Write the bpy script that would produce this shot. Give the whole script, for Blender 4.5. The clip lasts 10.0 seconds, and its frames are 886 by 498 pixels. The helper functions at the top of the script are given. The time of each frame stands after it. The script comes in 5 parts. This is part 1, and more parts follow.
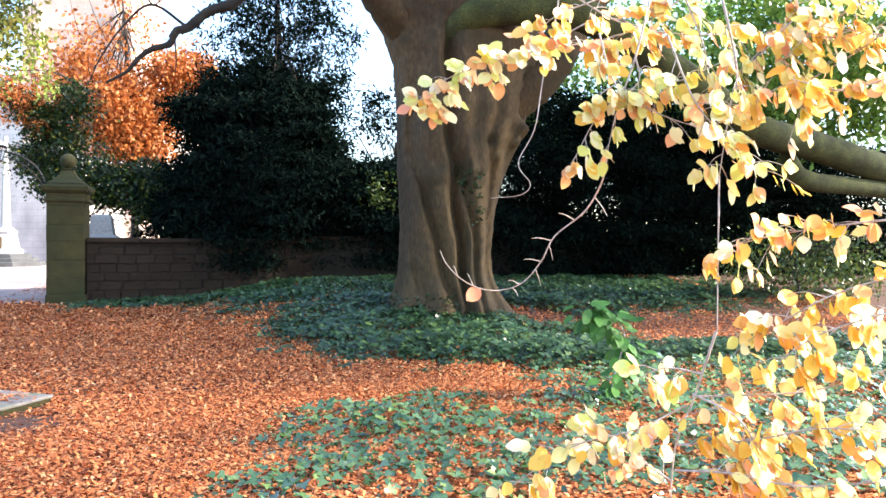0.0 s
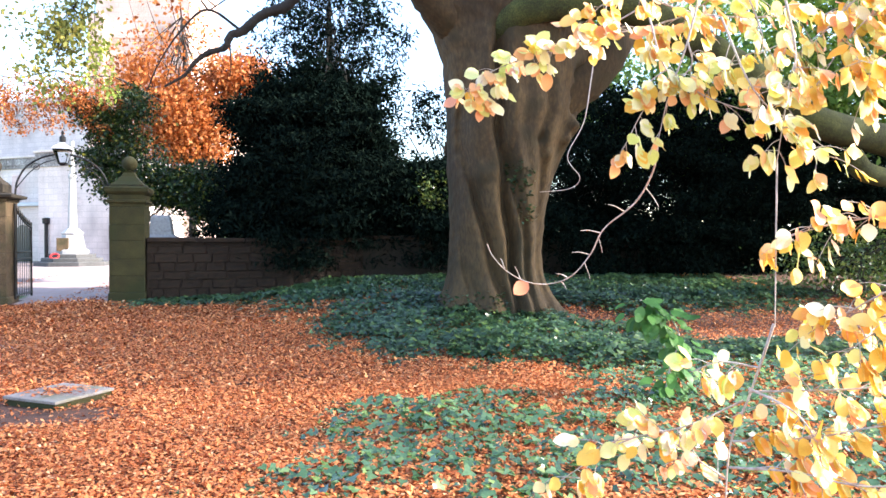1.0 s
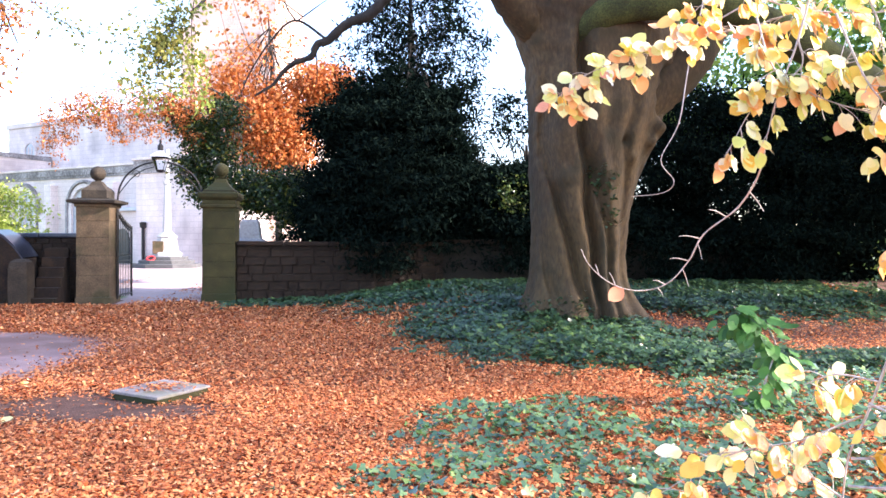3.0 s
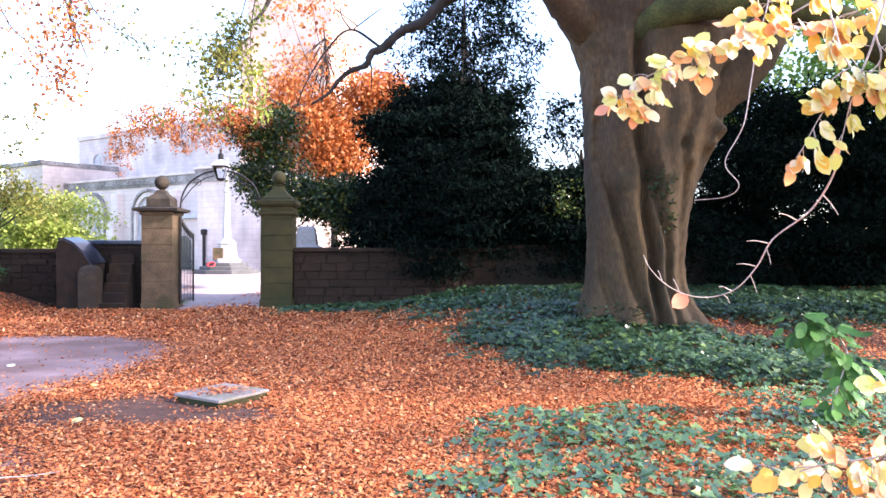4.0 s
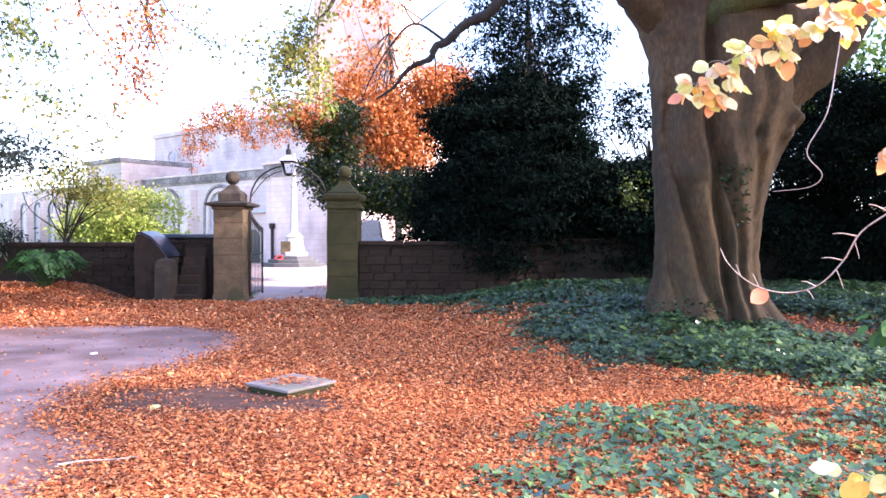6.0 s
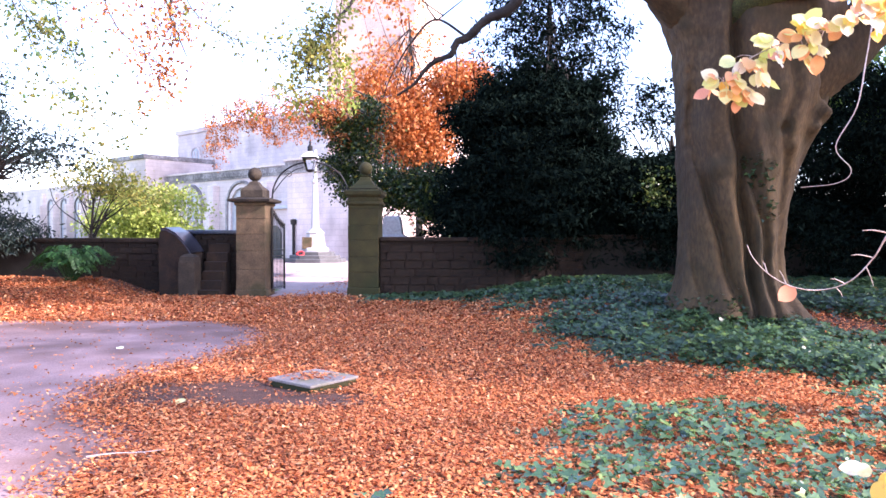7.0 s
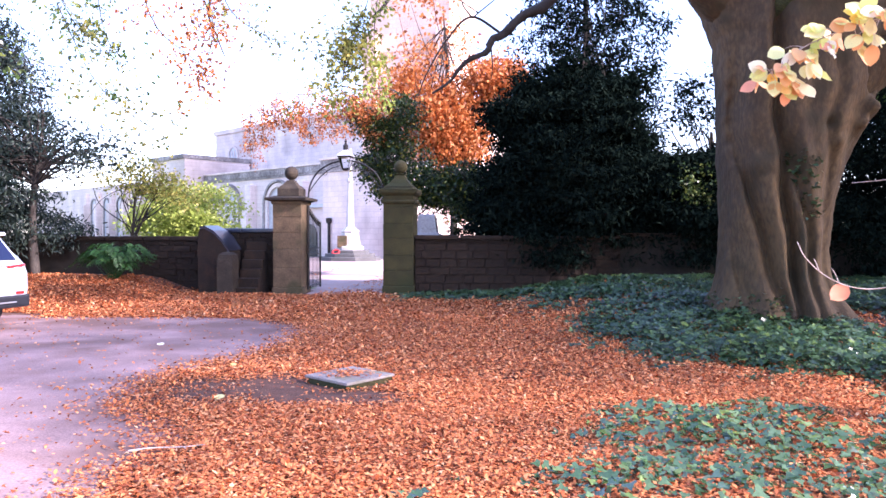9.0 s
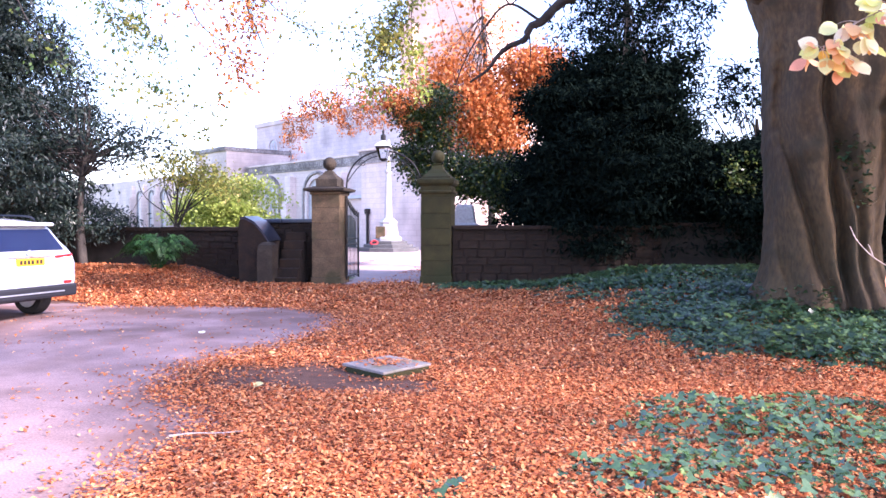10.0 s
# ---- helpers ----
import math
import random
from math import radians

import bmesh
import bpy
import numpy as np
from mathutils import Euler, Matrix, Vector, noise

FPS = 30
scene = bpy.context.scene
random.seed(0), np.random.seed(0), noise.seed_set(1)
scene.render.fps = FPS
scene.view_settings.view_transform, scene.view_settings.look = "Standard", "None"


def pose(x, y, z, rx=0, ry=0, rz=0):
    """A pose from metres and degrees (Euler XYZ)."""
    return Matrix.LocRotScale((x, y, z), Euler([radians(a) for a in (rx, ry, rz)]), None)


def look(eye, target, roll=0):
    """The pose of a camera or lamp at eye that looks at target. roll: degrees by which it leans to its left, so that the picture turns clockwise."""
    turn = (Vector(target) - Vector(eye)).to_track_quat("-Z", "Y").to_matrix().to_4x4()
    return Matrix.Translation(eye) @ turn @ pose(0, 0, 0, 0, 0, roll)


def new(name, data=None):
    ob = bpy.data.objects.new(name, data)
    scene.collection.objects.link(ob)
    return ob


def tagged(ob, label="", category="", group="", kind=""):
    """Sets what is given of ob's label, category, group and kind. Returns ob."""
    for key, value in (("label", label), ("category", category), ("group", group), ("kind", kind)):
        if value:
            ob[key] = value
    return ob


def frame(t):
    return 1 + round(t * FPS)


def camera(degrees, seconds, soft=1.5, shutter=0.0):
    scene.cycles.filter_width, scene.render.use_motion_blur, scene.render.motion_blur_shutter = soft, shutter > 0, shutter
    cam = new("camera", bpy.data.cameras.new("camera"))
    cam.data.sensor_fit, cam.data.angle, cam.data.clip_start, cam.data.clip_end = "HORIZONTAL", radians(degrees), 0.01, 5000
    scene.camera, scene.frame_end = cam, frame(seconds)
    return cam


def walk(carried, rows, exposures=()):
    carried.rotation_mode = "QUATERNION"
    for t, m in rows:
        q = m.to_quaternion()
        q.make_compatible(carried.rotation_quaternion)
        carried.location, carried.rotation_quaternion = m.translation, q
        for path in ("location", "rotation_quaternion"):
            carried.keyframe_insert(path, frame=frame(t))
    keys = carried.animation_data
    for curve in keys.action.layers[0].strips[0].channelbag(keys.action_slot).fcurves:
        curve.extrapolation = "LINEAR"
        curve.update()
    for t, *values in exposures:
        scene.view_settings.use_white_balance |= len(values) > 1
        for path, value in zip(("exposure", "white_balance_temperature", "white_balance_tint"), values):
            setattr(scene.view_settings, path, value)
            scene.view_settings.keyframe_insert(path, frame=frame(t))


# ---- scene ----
cam = camera(63.8, 10.0, soft=1.55)
PATH = [
    (0, (0.31, -0.172, 1.626), (0.919, 1.733, 1.591), 0.4),
    (0.5, (0.321, -0.136, 1.602), (0.891, 1.781, 1.569), 0.3),
    (1, (0.337, -0.151, 1.592), (0.808, 1.792, 1.557), 0.2),
    (1.5, (0.336, -0.154, 1.593), (0.827, 1.785, 1.553), 0.4),
    (2, (0.295, -0.148, 1.592), (0.686, 1.813, 1.554), 0.4),
    (2.5, (0.273, -0.15, 1.596), (0.592, 1.824, 1.562), 0.4),
    (4, (0.241, -0.127, 1.6), (0.351, 1.87, 1.59), 0.1),
    (4.5, (0.232, -0.107, 1.588), (0.275, 1.892, 1.575), 0.1),
    (5, (0.231, -0.1, 1.583), (0.245, 1.9, 1.566), 0.1),
    (5.5, (0.223, -0.101, 1.595), (0.196, 1.898, 1.574), 0.1),
    (7, (0.204, -0.106, 1.601), (0.081, 1.89, 1.561), 0.1),
    (7.5, (0.185, -0.102, 1.609), (0.038, 1.892, 1.573), 0.2),
    (8, (0.194, -0.072, 1.588), (0.019, 1.92, 1.564), 0.1),
    (8.5, (0.19, -0.1, 1.609), (0.005, 1.891, 1.585), 0.1),
    (9, (0.179, -0.074, 1.593), (-0.039, 1.913, 1.549), 0.1),
    (9.5, (0.189, -0.03, 1.572), (-0.098, 1.949, 1.51), 0.1),
    (10, (0.186, -0.018, 1.568), (-0.138, 1.954, 1.499), 0.0),
]
walk(cam, [(t, look(eye, target, roll)) for t, eye, target, roll in PATH],
     exposures=((0.0, 2.32, 6330, 9), (2.5, 2.43, 6260, 18), (5.5, 2.40, 6150, 29), (10.0, 2.28, 5900, 37)))

# ---- light ----
SUN_TO = Vector((0.80, -0.27, 0.52)).normalized()
world = bpy.data.worlds.new("world")
scene.world = world
world.use_nodes = True
wn = world.node_tree.nodes
sky = wn.new("ShaderNodeTexSky")
sky.sky_type = "NISHITA"
sky.sun_disc = False
sky.sun_elevation = math.asin(SUN_TO.z)
sky.sun_rotation = math.atan2(SUN_TO.x, SUN_TO.y)
wn["Background"].inputs["Strength"].default_value = 0.15
world.node_tree.links.new(sky.outputs["Color"], wn["Background"].inputs["Color"])
sun_data = bpy.data.lights.new("sun", "SUN")
sun_data.energy, sun_data.angle, sun_data.color = 3.2, radians(2.5), (1.0, 0.93, 0.82)
sun = new("sun", sun_data)
sun.matrix_world = look(SUN_TO * 60, (0, 0, 0))

# ---- materials ----


def shader(name):
    m = bpy.data.materials.new(name)
    m.use_nodes = True
    return m, m.node_tree.nodes, m.node_tree.links, m.node_tree.nodes["Principled BSDF"]


def ramp(nodes, stops):
    r = nodes.new("ShaderNodeValToRGB")
    while len(r.color_ramp.elements) < len(stops):
        r.color_ramp.elements.new(0.5)
    for e, (p, c) in zip(r.color_ramp.elements, stops):
        e.position, e.color = p, (*c, 1)
    return r


def surface(name, dark, mid, light, scale=4.0, fine=40.0, rough=0.85, bump=0.3, depth=0.02, metal=0.0, tint=None, tint_scale=0.8, tint_lo=0.5, stretch=(1, 1, 1)):
    """Two scales of noise in three tones, optional large patches of a second tint, and relief."""
    m, n, l, b = shader(name)
    co = n.new("ShaderNodeTexCoord")
    mp = n.new("ShaderNodeMapping")
    mp.inputs["Scale"].default_value = stretch
    l.new(co.outputs["Object"], mp.inputs["Vector"])
    big, small = n.new("ShaderNodeTexNoise"), n.new("ShaderNodeTexNoise")
    for t, s in ((big, scale), (small, fine)):
        t.inputs["Scale"].default_value = s
        t.inputs["Detail"].default_value = 6
        l.new(mp.outputs["Vector"], t.inputs["Vector"])
    mix = n.new("ShaderNodeMath")
    mix.operation = "MULTIPLY_ADD"
    l.new(small.outputs["Fac"], mix.inputs[0])
    mix.inputs[1].default_value = 0.5
    half = n.new("ShaderNodeMath")
    half.operation = "MULTIPLY"
    half.inputs[1].default_value = 0.5
    l.new(big.outputs["Fac"], half.inputs[0])
    l.new(half.outputs[0], mix.inputs[2])
    r = ramp(n, ((0.36, dark), (0.5, mid), (0.64, light)))
    l.new(mix.outputs[0], r.inputs["Fac"])
    col = r.outputs["Color"]
    if tint:
        t = n.new("ShaderNodeTexNoise")
        t.inputs["Scale"].default_value = tint_scale
        t.inputs["Detail"].default_value = 8
        l.new(co.outputs["Object"], t.inputs["Vector"])
        tr = ramp(n, ((tint_lo, (0, 0, 0)), (tint_lo + 0.14, (1, 1, 1))))
        l.new(t.outputs["Fac"], tr.inputs["Fac"])
        mc = n.new("ShaderNodeMixRGB")
        l.new(tr.outputs["Color"], mc.inputs["Fac"])
        l.new(col, mc.inputs["Color1"])
        mc.inputs["Color2"].default_value = (*tint, 1)
        col = mc.outputs["Color"]
    l.new(col, b.inputs["Base Color"])
    b.inputs["Roughness"].default_value = rough
    b.inputs["Metallic"].default_value = metal
    bp = n.new("ShaderNodeBump")
    bp.inputs["Strength"].default_value = bump
    bp.inputs["Distance"].default_value = depth
    l.new(mix.outputs[0], bp.inputs["Height"])
    l.new(bp.outputs["Normal"], b.inputs["Normal"])
    return m


def leafy(name, stops, through_light=0.35, rough=0.5, by_object=False, gloss=0.3):
    """Leaf colours drawn leaf by leaf, part of the light passing through."""
    m, n, l, b = shader(name)
    if by_object:
        rnd = n.new("ShaderNodeObjectInfo").outputs["Random"]
    else:
        rnd = n.new("ShaderNodeNewGeometry").outputs["Random Per Island"]
    r = ramp(n, stops)
    l.new(rnd, r.inputs["Fac"])
    co = n.new("ShaderNodeTexCoord")
    t = n.new("ShaderNodeTexNoise")
    t.inputs["Scale"].default_value = 60
    l.new(co.outputs["Object"], t.inputs["Vector"])
    hv = n.new("ShaderNodeHueSaturation")
    mr = n.new("ShaderNodeMapRange")
    mr.inputs["To Min"].default_value, mr.inputs["To Max"].default_value = 0.65, 1.35
    l.new(t.outputs["Fac"], mr.inputs["Value"])
    l.new(mr.outputs["Result"], hv.inputs["Value"])
    l.new(r.outputs["Color"], hv.inputs["Color"])
    l.new(hv.outputs["Color"], b.inputs["Base Color"])
    b.inputs["Roughness"].default_value = rough
    b.inputs["Specular IOR Level"].default_value = gloss
    tr = n.new("ShaderNodeBsdfTranslucent")
    l.new(hv.outputs["Color"], tr.inputs["Color"])
    ms = n.new("ShaderNodeMixShader")
    ms.inputs["Fac"].default_value = through_light
    l.new(b.outputs[0], ms.inputs[1])
    l.new(tr.outputs[0], ms.inputs[2])
    l.new(ms.outputs[0], n["Material Output"].inputs["Surface"])
    return m


def plain(name, color, rough=0.5, metal=0.0, coat=0.0):
    m, n, l, b = shader(name)
    b.inputs["Base Color"].default_value = (*color, 1)
    b.inputs["Roughness"].default_value = rough
    b.inputs["Metallic"].default_value = metal
    b.inputs["Coat Weight"].default_value = coat
    return m


M_SOIL = surface("leaf_mould", (0.049, 0.0201, 0.0115), (0.0963, 0.0396, 0.023), (0.143, 0.0611, 0.0343), 7, 60, 0.9, 0.9, 0.03)
M_DRIVE = surface("worn_tarmac", (0.1778, 0.1099, 0.1037), (0.2727, 0.1751, 0.1661), (0.3794, 0.2496, 0.239), 1.6, 60, 0.78, 0.6, 0.012, tint=(0.1541, 0.082, 0.0664), tint_scale=0.55, tint_lo=0.46)
M_PATH = surface("pale_gravel", (0.2901, 0.2084, 0.1909), (0.3626, 0.2735, 0.2546), (0.4351, 0.3386, 0.3182), 1.0, 80, 0.9, 0.5, 0.01, tint=(0.2901, 0.1107, 0.0573), tint_scale=1.0, tint_lo=0.58)
M_LAWN = surface("lawn", (0.05, 0.09, 0.02), (0.10, 0.15, 0.04), (0.18, 0.20, 0.06), 2, 50, 0.9, 0.6, 0.03)
M_STONE = surface("pier_sandstone", (0.0564, 0.0348, 0.0172), (0.1054, 0.0665, 0.0334), (0.1656, 0.1077, 0.0549), 3.0, 45, 0.9, 0.6, 0.02, tint=(0.0564, 0.0444, 0.0167), tint_scale=1.6, tint_lo=0.5)
M_STONE_GREEN = surface("mossy_sandstone", (0.0182, 0.0156, 0.0028), (0.0365, 0.0304, 0.0056), (0.0569, 0.0468, 0.0104), 3.0, 45, 0.9, 0.6, 0.02, tint=(0.0227, 0.025, 0.003), tint_scale=1.3, tint_lo=0.48)
M_SOOT = surface("sooty_sandstone", (0.0126, 0.0086, 0.0049), (0.0295, 0.0204, 0.0117), (0.0597, 0.042, 0.0244), 4.0, 45, 0.9, 0.6, 0.02)
# near-black stone: shade from the trees above is included in the tones
M_WALL = surface("shaded_wall_rubble", (0.0056, 0.0025, 0.0008), (0.0147, 0.0067, 0.0022), (0.0338, 0.0156, 0.0051), 3.5, 45, 0.95, 0.8, 0.03, tint=(0.0135, 0.0093, 0.0018), tint_scale=1.1, tint_lo=0.52)
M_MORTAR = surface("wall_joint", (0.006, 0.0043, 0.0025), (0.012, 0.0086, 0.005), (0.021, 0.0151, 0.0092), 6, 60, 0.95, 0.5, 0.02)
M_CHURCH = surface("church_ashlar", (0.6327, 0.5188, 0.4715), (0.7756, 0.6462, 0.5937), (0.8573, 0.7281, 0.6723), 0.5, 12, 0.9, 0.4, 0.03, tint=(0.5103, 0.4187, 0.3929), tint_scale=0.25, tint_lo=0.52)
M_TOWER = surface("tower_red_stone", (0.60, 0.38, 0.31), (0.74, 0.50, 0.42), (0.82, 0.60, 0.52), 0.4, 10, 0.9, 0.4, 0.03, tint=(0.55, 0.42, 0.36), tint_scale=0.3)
M_LEAD = surface("lead_roof", (0.35, 0.36, 0.38), (0.45, 0.46, 0.49), (0.55, 0.56, 0.58), 1, 20, 0.5, 0.2, 0.01)
M_GLASS_DARK = plain("leaded_glass", (0.06, 0.07, 0.09), 0.15)
M_BARK = surface("beech_bark", (0.0289, 0.0164, 0.0052), (0.053, 0.0309, 0.0103), (0.0949, 0.0567, 0.0199), 1.3, 18, 0.85, 0.6, 0.05, tint=(0.0321, 0.0218, 0.0058), tint_scale=1.6, tint_lo=0.53, stretch=(1, 1, 0.45))
M_MOSS = surface("mossy_bark", (0.0156, 0.0169, 0.0048), (0.039, 0.0441, 0.0095), (0.0829, 0.0891, 0.0203), 3, 40, 0.95, 0.8, 0.03)
M_DARKBARK = surface("dark_bark", (0.013, 0.0104, 0.0084), (0.0292, 0.0228, 0.0182), (0.052, 0.0423, 0.0325), 4, 40, 0.9, 0.6, 0.02)
M_TWIG = surface("pale_twig", (0.26, 0.208, 0.169), (0.429, 0.364, 0.325), (0.585, 0.52, 0.494), 20, 90, 0.7, 0.3, 0.002)
M_IRON = surface("black_iron", (0.008, 0.008, 0.009), (0.016, 0.015, 0.016), (0.05, 0.03, 0.02), 8, 60, 0.5, 0.3, 0.004, metal=0.4)
M_LITTER = leafy("fallen_beech_leaf", ((0.0, (0.17, 0.045, 0.022)), (0.25, (0.48, 0.135, 0.050)), (0.65, (0.72, 0.25, 0.088)), (0.95, (0.80, 0.36, 0.15)), (1.0, (0.82, 0.50, 0.27))), 0.1, 0.65, gloss=0.12)
M_YELLOW = leafy("turning_beech_leaf", ((0.0, (0.86, 0.55, 0.07)), (0.3, (0.88, 0.64, 0.12)), (0.5, (0.88, 0.72, 0.26)), (0.66, (0.74, 0.68, 0.14)), (0.82, (0.86, 0.50, 0.10)), (1.0, (0.84, 0.42, 0.14))), 0.36, 0.4, by_object=True, gloss=0.5)
# pale leaves; on the near sprays the whitish tones paint in strong sun
M_PALE = leafy("pale_or_sunlit_beech_leaf", ((0.0, (0.90, 0.86, 0.46)), (0.3, (0.92, 0.90, 0.72)), (0.55, (0.72, 0.78, 0.20)), (0.8, (0.90, 0.84, 0.40)), (1.0, (0.64, 0.72, 0.16))), 0.36, 0.3, by_object=True, gloss=0.7)
M_BLUSH = leafy("blushing_beech_leaf", ((0.0, (0.82, 0.40, 0.16)), (0.4, (0.84, 0.50, 0.22)), (0.7, (0.80, 0.34, 0.20)), (1.0, (0.86, 0.58, 0.12))), 0.25, 0.4, by_object=True, gloss=0.5)
M_AUTUMN = leafy("copper_leaf", ((0.0, (0.22, 0.06, 0.015)), (0.3, (0.42, 0.125, 0.03)), (0.65, (0.62, 0.20, 0.048)), (1.0, (0.74, 0.36, 0.14))), 0.42)
# far darker than yew needles: the deep shade is put into this colour
M_YEW = leafy("shaded_yew_needle", ((0.0, (0.0033, 0.0066, 0.0055)), (0.6, (0.006, 0.0116, 0.0094)), (1.0, (0.0121, 0.0198, 0.0143))), 0.03, 0.9, gloss=0.0)
M_HOLLY = leafy("holly_leaf", ((0.0, (0.03, 0.06, 0.015)), (0.6, (0.07, 0.12, 0.03)), (1.0, (0.20, 0.22, 0.04))), 0.25, 0.3, gloss=0.5)
M_DARKHOLLY = leafy("dark_holly_leaf", ((0.0, (0.010, 0.022, 0.007)), (0.6, (0.028, 0.055, 0.013)), (0.9, (0.075, 0.11, 0.02)), (1.0, (0.34, 0.30, 0.05))), 0.2, 0.35, gloss=0.35)
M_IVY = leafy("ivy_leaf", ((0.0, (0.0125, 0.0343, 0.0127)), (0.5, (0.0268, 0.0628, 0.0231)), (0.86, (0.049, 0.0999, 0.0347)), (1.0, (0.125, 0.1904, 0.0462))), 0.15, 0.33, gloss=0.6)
M_GREEN = leafy("green_leaf", ((0.0, (0.075, 0.1495, 0.027)), (0.6, (0.135, 0.253, 0.045)), (1.0, (0.24, 0.345, 0.063))), 0.35, 0.4)
M_LIME = leafy("lime_leaf", ((0.0, (0.2024, 0.265, 0.045)), (0.5, (0.3496, 0.424, 0.081)), (1.0, (0.46, 0.4876, 0.126))), 0.4, 0.5)
M_OLIVE = leafy("olive_leaf", ((0.0, (0.12, 0.14, 0.03)), (0.6, (0.24, 0.24, 0.05)), (1.0, (0.42, 0.34, 0.08))), 0.4, 0.5)
M_SHADECROWN = leafy("shade_crown_leaf", ((0.0, (0.20, 0.17, 0.03)), (0.5, (0.45, 0.32, 0.06)), (1.0, (0.60, 0.30, 0.08))), 0.45, 0.5)
M_PARAPET = surface("sooty_parapet", (0.09, 0.08, 0.075), (0.24, 0.21, 0.20), (0.46, 0.42, 0.40), 0.7, 8, 0.9, 0.4, 0.03)
M_PALESTONE = surface("pale_limestone", (0.26, 0.25, 0.24), (0.37, 0.355, 0.345), (0.46, 0.45, 0.44), 1.2, 20, 0.85, 0.3, 0.02)
M_GLASS_PALE = surface("leaded_light", (0.30, 0.30, 0.32), (0.40, 0.40, 0.43), (0.50, 0.50, 0.54), 2, 15, 0.3, 0.2, 0.01)
# smooth wet stone; its blue cast is the sky's reflection, painted in
M_WETSKYSTONE = surface("wet_sky_slate", (0.015, 0.02, 0.035), (0.03, 0.036, 0.055), (0.06, 0.068, 0.09), 4, 40, 0.28, 0.25, 0.01)
M_SLAB = surface("slab_stone", (0.1531, 0.1296, 0.1213), (0.2356, 0.2003, 0.1885), (0.3181, 0.2768, 0.2592), 3, 50, 0.85, 0.5, 0.01, tint=(0.1767, 0.1708, 0.1178), tint_scale=3.0, tint_lo=0.52)
M_POPPY = surface("poppy_red", (0.35, 0.01, 0.01), (0.5, 0.02, 0.02), (0.6, 0.05, 0.04), 20, 60, 0.7, 0.5, 0.02)
M_LAMPGLASS = plain("lamp_glass", (0.9, 0.92, 0.95), 0.05)
M_LAMPGLASS.node_tree.nodes["Principled BSDF"].inputs["Transmission Weight"].default_value = 1.0
M_LAMPGLASS.node_tree.nodes["Principled BSDF"].inputs["IOR"].default_value = 1.05
M_GREENLEAF = leafy("sapling_leaf", ((0.0, (0.05, 0.14, 0.03)), (0.6, (0.09, 0.22, 0.05)), (1.0, (0.15, 0.30, 0.07))), 0.35, 0.4, by_object=True)
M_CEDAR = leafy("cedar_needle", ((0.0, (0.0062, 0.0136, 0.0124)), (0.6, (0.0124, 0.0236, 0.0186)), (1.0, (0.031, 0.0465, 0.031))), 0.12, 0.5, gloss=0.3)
M_CORAL = leafy("coral_leaf", ((0.0, (0.75, 0.30, 0.16)), (1.0, (0.75, 0.30, 0.16))), 0.4, 0.5, by_object=True)
# lighter copy of the ivy: sun and sky glints are mixed into its greens
M_IVYNEAR = leafy("glinting_ivy_leaf", ((0.0, (0.0272, 0.0701, 0.0228)), (0.5, (0.0598, 0.1293, 0.0432)), (0.86, (0.1024, 0.1866, 0.0654)), (1.0, (0.2048, 0.2822, 0.0626))), 0.15, 0.27, gloss=0.9)
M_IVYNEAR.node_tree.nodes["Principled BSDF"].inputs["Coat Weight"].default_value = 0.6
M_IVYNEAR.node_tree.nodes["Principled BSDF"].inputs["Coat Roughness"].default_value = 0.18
M_STEP = surface("grey_step_stone", (0.0468, 0.0468, 0.0468), (0.072, 0.0702, 0.0684), (0.1008, 0.0972, 0.0954), 1.5, 20, 0.85, 0.3, 0.02)
M_FERN = leafy("fern_leaf", ((0.0, (0.012, 0.045, 0.010)), (0.6, (0.025, 0.085, 0.018)), (1.0, (0.05, 0.13, 0.03))), 0.25, 0.5)


def add_courses(material, width, height, strength):
    """Lays faint stone courses over a wall material, in the plane of the wall."""
    n, l = material.node_tree.nodes, material.node_tree.links
    b = n["Principled BSDF"]
    src = b.inputs["Base Color"].links[0].from_socket
    co, sp, cb, br = n.new("ShaderNodeTexCoord"), n.new("ShaderNodeSeparateXYZ"), n.new("ShaderNodeCombineXYZ"), n.new("ShaderNodeTexBrick")
    l.new(co.outputs["Object"], sp.inputs[0])
    l.new(sp.outputs["X"], cb.inputs["X"])
    l.new(sp.outputs["Z"], cb.inputs["Y"])
    l.new(cb.outputs[0], br.inputs["Vector"])
    br.inputs["Scale"].default_value = 1.0
    br.inputs["Brick Width"].default_value, br.inputs["Row Height"].default_value = width, height
    br.inputs["Mortar Size"].default_value = 0.018
    br.inputs["Color1"].default_value, br.inputs["Color2"].default_value = (1, 1, 1, 1), (0.80, 0.79, 0.78, 1)
    br.inputs["Mortar"].default_value = (0.55, 0.52, 0.50, 1)
    mx = n.new("ShaderNodeMixRGB")
    mx.blend_type = "MULTIPLY"
    mx.inputs["Fac"].default_value = strength
    l.new(src, mx.inputs["Color1"])
    l.new(br.outputs["Color"], mx.inputs["Color2"])
    l.new(mx.outputs["Color"], b.inputs["Base Color"])




